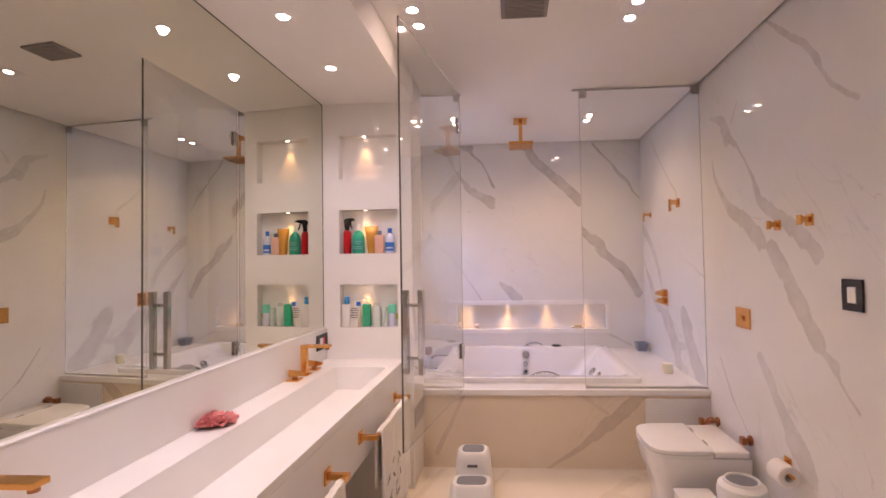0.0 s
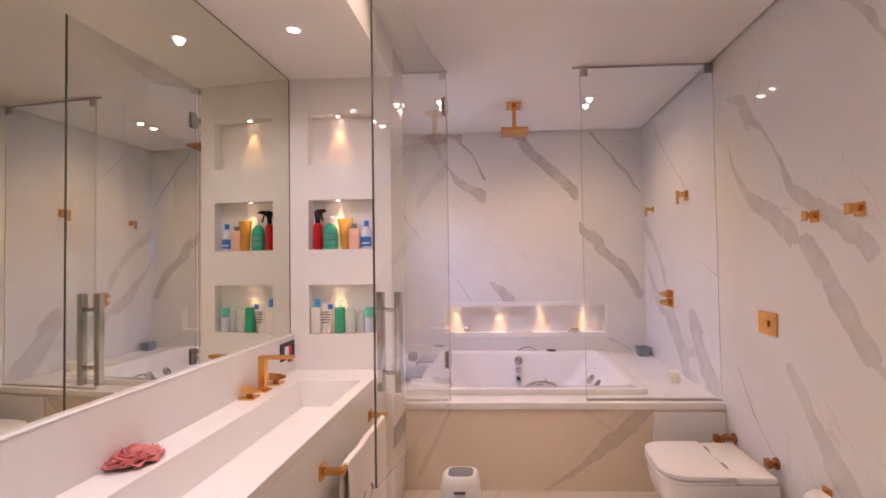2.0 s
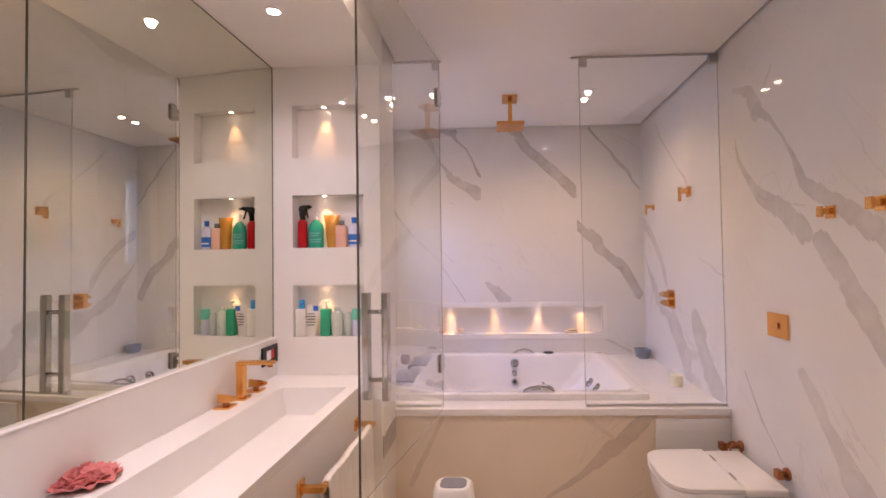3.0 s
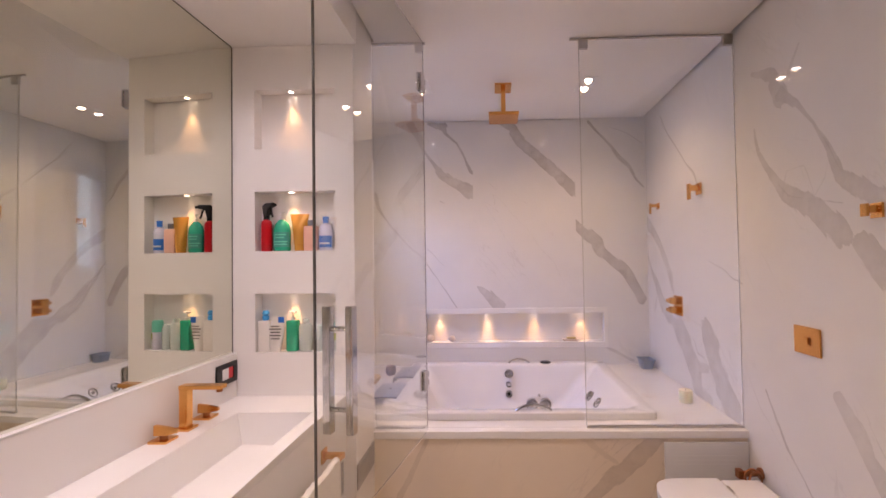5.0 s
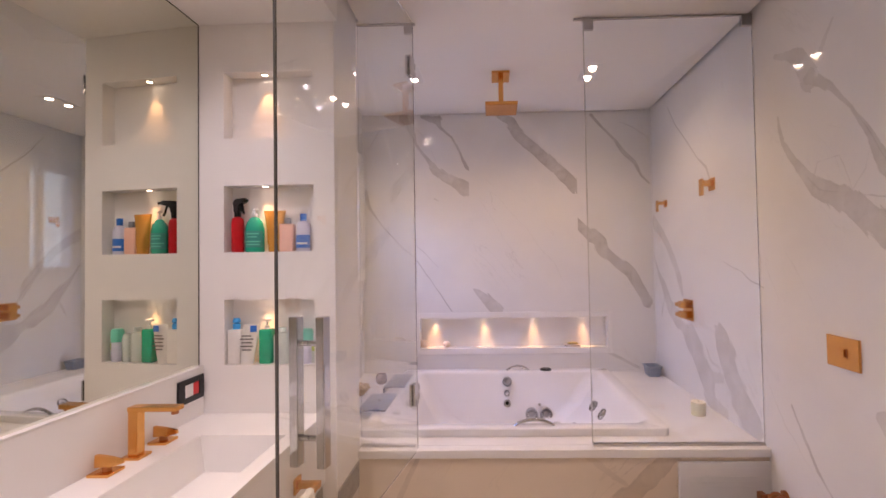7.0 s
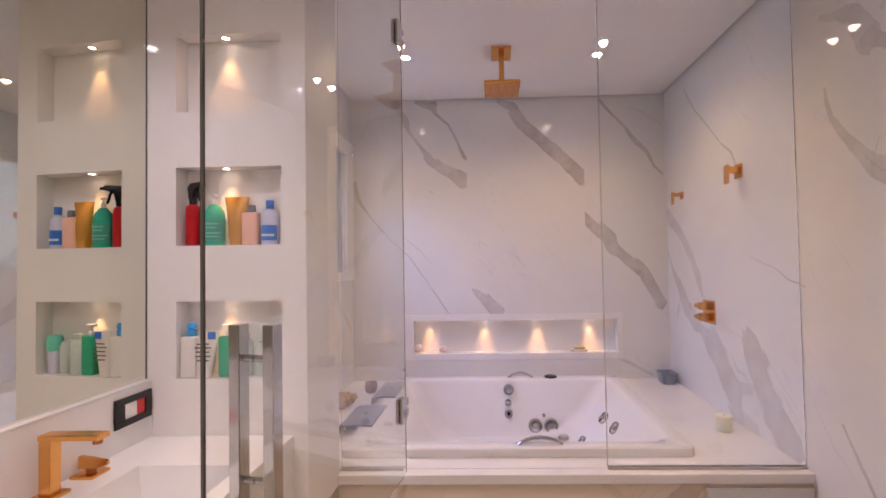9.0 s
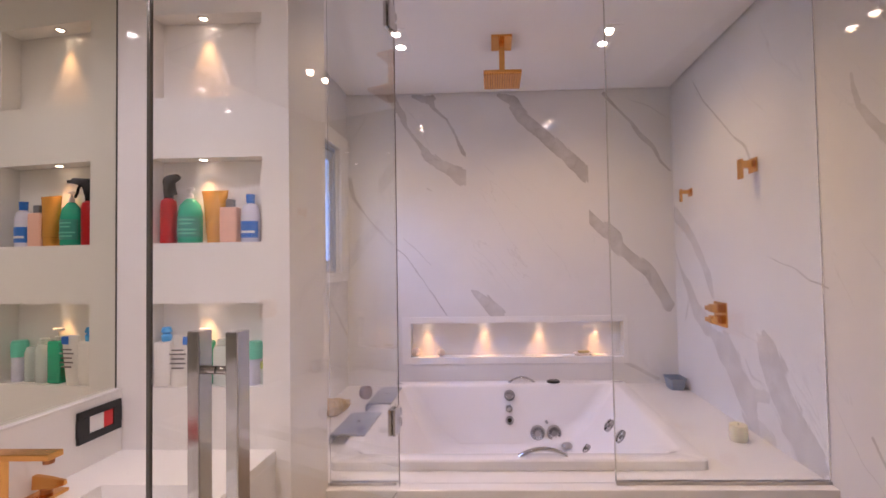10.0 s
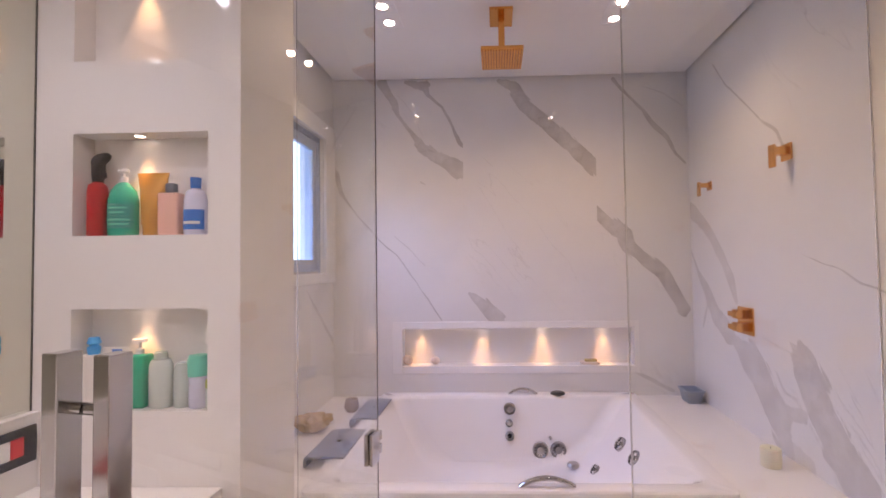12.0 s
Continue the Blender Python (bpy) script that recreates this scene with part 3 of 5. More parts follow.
for y0, y1, dx in ((WY0 + 0.03, WY0 + 0.46, 0.075), (WY0 + 0.36, WY1 - 0.03, 0.045)):
    x = BATH_L - dx
    bm = box(x - 0.014, x + 0.014, y0, y0 + 0.05, WZ0 + 0.025, WZ1 - 0.03, 0.002)
    box(x - 0.014, x + 0.014, y1 - 0.05, y1, WZ0 + 0.025, WZ1 - 0.03, 0.002, bm=bm)
    box(x - 0.014, x + 0.014, y0 + 0.05, y1 - 0.05, WZ1 - 0.09, WZ1 - 0.03, 0.002, bm=bm)
    box(x - 0.014, x + 0.014, y0 + 0.05, y1 - 0.05, WZ0 + 0.025, WZ0 + 0.08, 0.002, bm=bm)
    sash = part("sash", bm, FRAME_BLUE, win, "blue-grey aluminium sash")
    pane = part("pane", box(x - 0.003, x + 0.003, y0 + 0.05, y1 - 0.05, WZ0 + 0.08, WZ1 - 0.09), GLASS, sash)
    pane.visible_shadow = False
part("latch", box(BATH_L - 0.02, BATH_L + 0.004, WY0 + 0.3, WY1 - 0.1, WZ0 - 0.001, WZ0 + 0.012, 0.002), STEEL, win)
room("backdrop", box(BATH_L - 0.75, BATH_L - 0.72, WY0 - 0.8, WY1 + 6.0, -0.1, 4.5), OUTSIDE, "pale daylight outside the window", "backdrop")
lamp = bpy.data.lights.new("window_daylight", "AREA")
lamp.shape, lamp.size, lamp.size_y, lamp.energy, lamp.color = "RECTANGLE", WY1 - WY0 - 0.06, WZ1 - WZ0 - 0.06, DAY_W, DAY
lamp.spread = radians(100)
day = new("window_daylight", lamp)
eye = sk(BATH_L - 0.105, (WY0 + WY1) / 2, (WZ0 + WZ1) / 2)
day.matrix_world = look(eye, eye + Vector((1, 0.05, -1.1)))

# ---- lamps ----


def downlight(x, y, z):
    ob = thing("downlight", (x, y, z), "small round recessed ceiling downlight, lit", "ceiling light", "vanity downlights")
    part("rim", lathe((x, y, z), ((0.024, 0.001), (0.024, -0.003), (0.034, -0.003), (0.035, 0.001)), 28), WHITE_PLASTIC, ob, smooth=True)
    part("bulb", lathe((x, y, z), ((0.0, -0.002), (0.024, -0.002), (0.024, 0.001), (0.0, 0.001)), 28), VANITY_BULB, ob)
    spot((x, y, z - 0.008), VANITY_W, SOFT, 150, 0.018, blend=1.0)


for y in (2.369, 1.852, 1.335, 0.818, 0.3):
    downlight(-0.385, y, SOF_Z)


def twin_light(x, y, beam, watts):
    ob = thing("twin_downlight", (x, y, CEIL_Z), "square white recessed twin downlight, lit", "ceiling light", "ceiling twin downlights")
    w, d, z = 0.062, 0.135, CEIL_Z
    bm = box(x - w, x - w + 0.008, y - d, y + d, z - 0.003, z + 0.002)
    box(x + w - 0.008, x + w, y - d, y + d, z - 0.003, z + 0.002, bm=bm)
    box(x - w + 0.008, x + w - 0.008, y - d, y - d + 0.008, z - 0.003, z + 0.002, bm=bm)
    box(x - w + 0.008, x + w - 0.008, y + d - 0.008, y + d, z - 0.003, z + 0.002, bm=bm)
    part("frame", bm, WHITE_PLASTIC, ob)
    part("plate", box(x - w + 0.0082, x + w - 0.0082, y - d + 0.0082, y + d - 0.0082, z - 0.0018, z + 0.002), WHITE_PLASTIC, ob)
    for dy in (-0.075, 0.075):
        part("bulb", lathe((x, y + dy, z), ((0.0, -0.003), (0.024, -0.003), (0.026, 0.0), (0.0, 0.001)), 28), BULB, ob)
        spot((x, y + dy, z - 0.009), watts, WARM, beam, 0.018, blend=1.0)


for x, y in ((0.076, 3.915), (1.2, 3.94)):
    twin_light(x, y, 150, TWIN_W * 1.3)
for x, y in ((0.095, 2.22), (1.14, 2.24), (0.095, 0.5), (1.14, 0.5)):
    twin_light(x, y, 84, TWIN_W)



def niche_light(x, y, z, watts):
    ob = thing("niche_spot", (x, y, z), "tiny recessed niche spotlight, lit warm", "niche light", "niche spotlights")
    part("rim", lathe((x, y, z), ((0.012, 0.0), (0.012, -0.002), (0.017, -0.002), (0.018, 0.0)), 20), STEEL, ob, smooth=True)
    part("bulb", lathe((x, y, z), ((0.0, -0.0015), (0.012, -0.0015), (0.012, 0.0), (0.0, 0.0)), 20), NICHE_BULB, ob)
    spot((x, y, z - 0.014), watts, GLOW, 54, 0.01, (0, 0.15, -1), 1.0)


for z0, z1 in CN:
    niche_light(-0.395, COL_Y + CD - 0.036, z1, NICHE_W)
for x in (0.09, 0.495, 0.89, 1.285):
    niche_light(x, BACK_Y + 0.044, NZ1, TUB_W)

# ceiling vent
vent = thing("ceiling_vent", (0.62, 2.17, CEIL_Z), "square grey extractor vent flush in the ceiling", "vent")
part("frame", box(0.51, 0.73, 2.08, 2.25, CEIL_Z - 0.012, CEIL_Z + 0.001, 0.004), VENT, vent)
for i in range(7):
    y = 2.10 + i * 0.0215
    part("slat", box(0.53, 0.71, y, y + 0.012, CEIL_Z - 0.016, CEIL_Z - 0.0125), VENT, vent)

# ---- mirror, splashback and vanity ----
VY0 = 0.35
mirror = thing("wall_mirror", (L_X, 1.4, 1.02), "large frameless mirror filling the wall above the vanity", "mirror")
part("glass", box(L_X - 0.005, L_X, VY0 - 1.0, COL_Y - 0.004, 0.99, SOF_Z - 0.003), MIRROR, mirror)
part("edge", box(L_X - 0.004, L_X + 0.002, COL_Y - 0.0038, COL_Y - 0.0008, 1.012, SOF_Z - 0.003), EDGE, mirror, "dark bevelled mirror edge")
part("top_edge", box(L_X - 0.004, L_X + 0.002, VY0 - 1.0, COL_Y - 0.004, SOF_Z - 0.0028, SOF_Z - 0.0004), EDGE, mirror, "dark bevelled mirror edge")
SPL = L_X + 0.02
splash = thing("splashback", (SPL, 1.4, TOP_Z), "white stone splashback below the mirror", "splashback")
part("panel", box(L_X + 0.001, SPL, VY0 - 1.0, COL_Y - 0.001, TOP_Z + 0.0005, 1.0045, 0.001), STONE_WHITE, splash)
part("ledge", box(L_X + 0.001, SPL + 0.0015, VY0 - 1.0, COL_Y - 0.001, 1.0048, 1.012, 0.002), STONE_WHITE, splash)

# the trough worktop: rims round a long sloped basin
BX0, BX1, BY0, BY1, BZ = -0.505, -0.195, 0.75, 2.685, 0.69
vanity = thing("vanity_top", (-0.4, 1.5, 0.53), "long white stone vanity top with a trough basin", "washbasin")
bm = box(L_X - 0.004, BX0, VY0 - 1.0, COL_Y - 0.001, TOP_Z - 0.03, TOP_Z)
box(BX1, FRONT_X, VY0 - 1.0, COL_Y - 0.001, TOP_Z - 0.03, TOP_Z, bm=bm)
box(BX0, BX1, BY1, COL_Y - 0.001, TOP_Z - 0.03, TOP_Z, bm=bm)
box(BX0, BX1, VY0 - 1.0, BY0, TOP_Z - 0.03, TOP_Z, bm=bm)
part("worktop", bm, STONE_WHITE, vanity)
bm = bmesh.new()
loft([[(BX0, BY0, TOP_Z - 0.001), (BX1, BY0, TOP_Z - 0.001), (BX1, BY1, TOP_Z - 0.001), (BX0, BY1, TOP_Z - 0.001)],
      [(BX0 + 0.03, BY0 + 0.03, BZ), (BX1 - 0.005, BY0 + 0.03, BZ - 0.008), (BX1 - 0.005, BY1 - 0.022, BZ - 0.008), (BX0 + 0.03, BY1 - 0.022, BZ)]], (False, True), bm)
part("basin", bm, STONE_WHITE, vanity)
part("front_panel", box(FRONT_X - 0.022, FRONT_X, VY0 - 1.0, COL_Y - 0.001, 0.53, TOP_Z - 0.0305, 0.002), STONE_WHITE, vanity)
part("underside", box(L_X, FRONT_X - 0.0225, VY0 - 1.0, COL_Y - 0.001, 0.53, 0.56), PAINT, vanity)

# low cabinet between the vanity and the bath
cab = thing("under_vanity_cabinet", (-0.3, 2.75, 0.0), "white low cabinet under the vanity with a grey stone strip", "cabinet")
part("body", box(L_X, -0.165, 2.55, COL_Y - 0.002, 0.02, 0.528), NICHE_WHITE, cab)
part("drawer_front", box(-0.164, -0.146, 2.55, COL_Y - 0.004, 0.03, 0.37, 0.002), NICHE_WHITE, cab)
part("strip", box(-0.164, -0.15, 2.55, COL_Y - 0.004, 0.376, 0.524, 0.002), MARBLE_GREY, cab, "grey marbled stone strip")
room("column_strip", box(COL_X + 0.0005, COL_X + 0.006, COL_Y + 0.004, DECK_Y - 0.002, 0.376, 0.49), MARBLE_GREY, "grey marbled stone strip on the column's side", "trim")


def tap(x, y):
    ob = thing("basin_mixer", (x, y, TOP_Z), "brushed rose-gold square spout with two lever handles", "tap", "basin taps")
    z = TOP_Z
    part("base", box(x - 0.03, x + 0.03, y - 0.03, y + 0.03, z, z + 0.009, 0.0015), COPPER, ob)
    part("post", box(x - 0.016, x + 0.016, y - 0.016, y + 0.016, z + 0.009, z + 0.150, 0.0015), COPPER, ob)
    part("spout", box(x - 0.016, x + 0.145, y - 0.02, y + 0.02, z + 0.1505, z + 0.165, 0.002), COPPER, ob)
    part("nozzle", rod((x + 0.128, y, z + 0.150), (x + 0.128, y, z + 0.139), 0.011), GOLD_DARK, ob)
    for dy in (-0.115, 0.125):
        h = part("handle_plate", box(x - 0.035, x + 0.03, y + dy - 0.033, y + dy + 0.033, z, z + 0.009, 0.0015), COPPER, ob)
        part("stem", rod((x, y + dy, z + 0.009), (x, y + dy, z + 0.022), 0.013), GOLD_DARK, h)
        q = y + dy
        part("lever", loft([[(x - 0.032, q - 0.009, z + 0.02), (x - 0.032, q + 0.009, z + 0.02), (x - 0.032, q + 0.007, z + 0.055), (x - 0.032, q - 0.007, z + 0.055)],
                            [(x + 0.01, q - 0.009, z + 0.02), (x + 0.01, q + 0.009, z + 0.02), (x + 0.01, q + 0.006, z + 0.05), (x + 0.01, q - 0.006, z + 0.05)],
                            [(x + 0.05, q - 0.006, z + 0.03), (x + 0.05, q + 0.006, z + 0.03), (x + 0.05, q + 0.004, z + 0.042), (x + 0.05, q - 0.004, z + 0.042)]]), COPPER, h)
    return ob


tap(-0.598, 2.5)
tap(-0.598, 0.93)


def towel_rail(y0, y1):
    ob = thing("towel_rail", (FRONT_X, (y0 + y1) / 2, 0.645), "rose-gold towel rail on the vanity front", "towel rail", "towel rails")
    z = 0.655
    for y in (y0, y1):
        part("plate", box(FRONT_X + 0.0005, FRONT_X + 0.009, y - 0.026, y + 0.026, z - 0.026, z + 0.026, 0.0015), COPPER, ob)
        part("arm", box(FRONT_X + 0.009, FRONT_X + 0.085, y - 0.011, y + 0.011, z - 0.011, z + 0.011, 0.0015), COPPER, ob)
    part("bar", box(FRONT_X + 0.066, FRONT_X + 0.084, y0 + 0.0115, y1 - 0.0115, z - 0.008, z + 0.008, 0.0015), COPPER, ob)
    return ob


towel_rail(2.03, 2.64)
towel_rail(1.02, 1.66)


def towel(y0, y1, drop, mark):
    """A cloth folded over the rail, with soft waves."""
    xr, z = FRONT_X + 0.075, 0.655
    ob = thing("hand_towel", (xr, (y0 + y1) / 2, z - drop), "white hand towel with grey embroidery over the rail", "towel")
    path = [(-0.018, -0.24), (-0.018, -0.12), (-0.0165, -0.02), (-0.012, 0.011), (0.0, 0.017), (0.012, 0.011), (0.017, -0.02)]
    path += [(0.018 + 0.006 * k / 10, -0.02 - (drop - 0.02) * k / 10) for k in range(1, 11)]
    n = 36
    bm = bmesh.new()
    grid = []
    for i in range(n + 1):
        y = y0 + (y1 - y0) * i / n
        row = []
        for dx, dz in path:
            amp = 0.006 * min(1.0, max(0.0, -dz) / 0.2)
            row.append(bm.verts.new((xr + dx + amp * math.sin(i * 0.7) + 0.002 * math.sin(i * 1.9 + dz * 9), y, z + dz + 0.003 * math.sin(i * 0.4))))
        grid.append(row)
    for a, b in zip(grid, grid[1:]):
        for k in range(len(path) - 1):
            bm.faces.new((a[k], b[k], b[k + 1], a[k + 1]))
    cloth = part("cloth", bm, CLOTH, ob, smooth=True)
    mod = cloth.modifiers.new("thick", "SOLIDIFY")
    mod.thickness = 0.006
    if mark:
        rng = random.Random(4)
        for i in range(16):
            bm = bmesh.new()
            y = 2.2 + 0.11 * math.sin(i * 1.3) + rng.uniform(-0.02, 0.02)
            h = 0.50 - 0.018 * i + rng.uniform(-0.01, 0.01)
            r = rng.uniform(0.008, 0.022)
            a = rng.uniform(0, 3)
            vs = [bm.verts.new((xr + 0.0335 + 0.0045 * math.sin(i), y + r * 1.7 * math.cos(q) * math.cos(a) - r * 0.5 * math.sin(q) * math.sin(a), h + r * 1.7 * math.cos(q) * math.sin(a) + r * 0.5 * math.sin(q) * math.cos(a))) for q in (0, 0.9, 1.8, 2.7, 3.6, 4.5, 5.4)]
            bm.faces.new(vs)
            part("embroidered_leaf", bm, EMBROIDERY, ob, "grey embroidered leaf")
    return ob


towel(2.06, 2.58, 0.47, True)
towel(1.06, 1.6, 0.4, False)


# socket plate on the splashback
y0, y1, z0, z1 = 2.755, 2.912, 0.888, 0.982
ob = thing("socket_plate", (SPL, 2.83, 0.89), "black socket plate with white and red inserts", "wall socket")
bm = box(SPL + 0.0003, SPL + 0.009, y0, y1, z0, z0 + 0.022, 0.002)
box(SPL + 0.0003, SPL + 0.009, y0, y1, z1 - 0.022, z1, 0.002, bm=bm)
box(SPL + 0.0003, SPL + 0.009, y0, y0 + 0.038, z0 + 0.022, z1 - 0.022, bm=bm)
box(SPL + 0.0003, SPL + 0.009, y1 - 0.03, y1, z0 + 0.022, z1 - 0.022, bm=bm)
part("frame", bm, BLACK, ob)
part("insert", box(SPL + 0.0003, SPL + 0.006, y0 + 0.039, y0 + 0.092, z0 + 0.023, z1 - 0.023, 0.001), WHITE_PLASTIC, ob, "white blank insert")
part("insert", box(SPL + 0.0003, SPL + 0.006, y0 + 0.093, y1 - 0.031, z0 + 0.023, z1 - 0.023, 0.001), RED_SOFT, ob, "red socket insert")

# light switch on the marble wall
ob = thing("light_switch", (R_X, 1.884, 1.21), "black framed light switch with a white rocker", "light switch")
y0, y1, z0, z1 = 1.83, 1.94, 1.205, 1.328
bm = box(R_X - 0.009, R_X - 0.0003, y0, y1, z0, z0 + 0.03, 0.002)
box(R_X - 0.009, R_X - 0.0003, y0, y1, z1 - 0.03, z1, 0.002, bm=bm)
box(R_X - 0.009, R_X - 0.0003, y0, y0 + 0.032, z0 + 0.03, z1 - 0.03, bm=bm)
box(R_X - 0.009, R_X - 0.0003, y1 - 0.032, y1, z0 + 0.03, z1 - 0.03, bm=bm)
part("frame", bm, BLACK, ob)
part("rocker", box(R_X - 0.012, R_X - 0.0003, y0 + 0.033, y1 - 0.033, z0 + 0.031, z1 - 0.031, 0.002), WHITE_PLASTIC, ob, "white rocker")

# ---- glass screen over the deck ----
GT = 2.598


def pane_of(bm, name, parent):
    p = part(name, bm, GLASS, parent)
    p.visible_shadow = False
    return p


HX, HY = 0.193, GLASS_Y - 0.005
scr = thing("fixed_glass_panel", (0.05, GLASS_Y, DECK_Z), "narrow fixed clear glass panel beside the column", "glass panel")
pane_of(box(COL_X + 0.004, HX - 0.012, GLASS_Y - 0.004, GLASS_Y + 0.004, DECK_Z + 0.012, GT), "pane", scr)
part("floor_channel", box(COL_X + 0.004, HX - 0.02, GLASS_Y - 0.012, GLASS_Y + 0.012, DECK_Z, DECK_Z + 0.012, 0.001), STEEL, scr)
part("top_bar", box(COL_X, HX + 0.01, GLASS_Y - 0.008, GLASS_Y + 0.008, GT + 0.0005, GT + 0.0095, 0.001), STEEL, scr)
part("edge", box(HX - 0.0118, HX - 0.009, GLASS_Y - 0.004, GLASS_Y + 0.004, DECK_Z + 0.012, GT), EDGE_PALE, scr, "pale green glass edge")
part("corner_clamp", box(HX - 0.05, HX - 0.008, GLASS_Y - 0.011, GLASS_Y + 0.011, GT - 0.045, GT - 0.001, 0.002), STEEL, scr)

scr = thing("fixed_glass_panel", (1.43, GLASS_Y, DECK_Z), "wide fixed clear glass panel against the marble wall", "glass panel")
pane_of(box(1.03, R_X - 0.003, GLASS_Y - 0.004, GLASS_Y + 0.004, DECK_Z + 0.012, GT), "pane", scr)
part("floor_channel", box(1.03, R_X - 0.001, GLASS_Y - 0.012, GLASS_Y + 0.012, DECK_Z, DECK_Z + 0.012, 0.001), STEEL, scr)
part("wall_seal", box(R_X - 0.0028, R_X - 0.0005, GLASS_Y - 0.004, GLASS_Y + 0.004, DECK_Z + 0.0125, GT), EDGE_PALE, scr)
part("top_bar", box(0.98, R_X - 0.001, GLASS_Y - 0.007, GLASS_Y + 0.007, GT + 0.0005, GT + 0.009, 0.001), STEEL, scr)
part("edge", box(1.0265, 1.0298, GLASS_Y - 0.004, GLASS_Y + 0.004, DECK_Z + 0.012, GT), EDGE_PALE, scr, "pale green glass edge")
part("bar_clamp", box(1.03, 1.075, GLASS_Y - 0.012, GLASS_Y + 0.012, GT - 0.05, GT, 0.002), STEEL, scr)
part("bar_clamp", box(R_X - 0.055, R_X - 0.004, GLASS_Y - 0.012, GLASS_Y + 0.012, GT - 0.05, GT, 0.002), STEEL, scr)

# the open door, built along its own line from the hinge
EX, EY = 0.02, 2.165
hinge, free = Vector((HX, HY - 0.004, 0)), Vector((EX, EY, 0))
along = (free - hinge).normalized()
LONG = (free - hinge).length
turn = Matrix(((along.x, -along.y, 0), (along.y, along.x, 0), (0, 0, 1)))


def door_box(d0, d1, s0, s1, z0, z1, bevel=0.0):
    bm = box(d0, d1, s0, s1, z0, z1, bevel)
    for v in bm.verts:
        v.co = turn @ v.co + hinge
    return bm


def door_at(d, s, z):
    return turn @ Vector((d, s, z)) + hinge


door = thing("shower_door", (HX, HY, DECK_Z), "clear glass shower door standing open on chrome hinges", "shower door")
DB = DECK_Z - 0.006
pane_of(door_box(0.012, LONG - 0.004, -0.004, 0.004, DB, GT), "pane", door)
part("edge", door_box(LONG - 0.0038, LONG + 0.001, -0.003, 0.003, DB, GT), EDGE, door, "dark polished edge of the glass")
part("bottom_seal", door_box(0.012, LONG * 0.62, -0.003, 0.003, DB - 0.003, DB - 0.0003), EDGE, door, "dark seal strip")
part("top_edge", door_box(0.012, LONG - 0.004, -0.004, 0.004, GT + 0.0003, GT + 0.003), EDGE_PALE, door)
for z in (0.804, 2.363):
    h = part("hinge", door_box(0.03, 0.085, -0.02, -0.0045, z - 0.05, z + 0.05, 0.003), CHROME, door, "chrome hinge")
    part("plate", door_box(0.03, 0.085, 0.0045, 0.016, z - 0.05, z + 0.05, 0.003), CHROME, h)
    part("knuckle", rod(door_at(0.004, 0, z - 0.035), door_at(0.004, 0, z - 0.008), 0.012), CHROME, h, smooth=True)
    part("knuckle", rod(door_at(0.004, 0, z + 0.008), door_at(0.004, 0, z + 0.035), 0.012), CHROME, h, smooth=True)
hd = LONG - 0.15
for s in (-0.043, 0.043):
    part("handle_bar", door_box(hd - 0.017, hd + 0.017, s - 0.013, s + 0.013, 0.862, 1.280, 0.002), CHROME, door, "square chrome pull handle")
for z in (0.94, 1.205):
    for s in (-1, 1):
        part("handle_bolt", rod(door_at(hd, s * 0.0045, z), door_at(hd, s * 0.0298, z), 0.0085), CHROME, door, smooth=True)

# ---- whirlpool tub ----
tub = thing("whirlpool_tub", (0.65, 4.02, DECK_Z - 0.03), "white acrylic whirlpool tub sunk in the deck", "bathtub")
RIM = DECK_Z + 0.042
o = lambda inset, z, r, l=0.0, q=0.0: rounded(TX0 + inset + l, TX1 - inset - q, TY0 + inset, TY1 - inset, r, z)
shell = [o(0.0, DECK_Z + 0.0005, 0.03), o(0.0, RIM - 0.006, 0.03), o(0.006, RIM, 0.03), o(0.07, RIM, 0.07), o(0.078, RIM - 0.004, 0.07), o(0.085, RIM - 0.02, 0.08, 0.01, 0.02),
         o(0.105, 0.36, 0.10, 0.09, 0.14), o(0.12, 0.26, 0.12, 0.14, 0.24), o(0.15, 0.205, 0.14, 0.19, 0.30), o(0.22, 0.185, 0.14, 0.24, 0.34)]
part("shell", loft(shell, (False, True)), ACRYLIC, tub, smooth=True)
FARY = TY1 - 0.112


def ring(a, b, r, n=28):
    """A round rim with a rolled edge from a to b, open in the middle."""
    bm = bmesh.new()
    a, b = Vector(a), Vector(b)
    turn_to = (b - a).to_track_quat("Z", "Y").to_matrix()
    deep = (b - a).length
    outlines = []
    for q, h in ((1.0, 0.0), (1.0, 0.6), (0.95, 0.9), (0.86, 1.0), (0.78, 0.85), (0.74, 0.45), (0.74, 0.1)):
        outlines.append([a + turn_to @ Vector((r * q * math.cos(math.tau * k / n), r * q * math.sin(math.tau * k / n), deep * h)) for k in range(n)])
    return loft(outlines, (True, True), bm)


def disc(x, z, r, label="", y=None, core=None, spokes=0):
    """A round fitting on the far inner wall of the tub: rolled rim, recessed core."""
    y = FARY if y is None else y
    ob = part("jet", ring((x, y + 0.012, z), (x, y - 0.013, z), r), STEEL, tub, label, smooth=True)
    part("core", rod((x, y + 0.005, z), (x, y - 0.0065, z), r * 0.52, 22, r2=r * 0.44), core or STEEL, ob, smooth=True)
    for k in range(spokes):
        c, q = math.cos(math.tau * k / spokes), math.sin(math.tau * k / spokes)
        part("slot", rod((x + r * 0.56 * c, y - 0.004, z + r * 0.56 * q), (x + r * 0.73 * c, y - 0.0075, z + r * 0.73 * q), 0.0022, 6), INK, ob)
    return ob


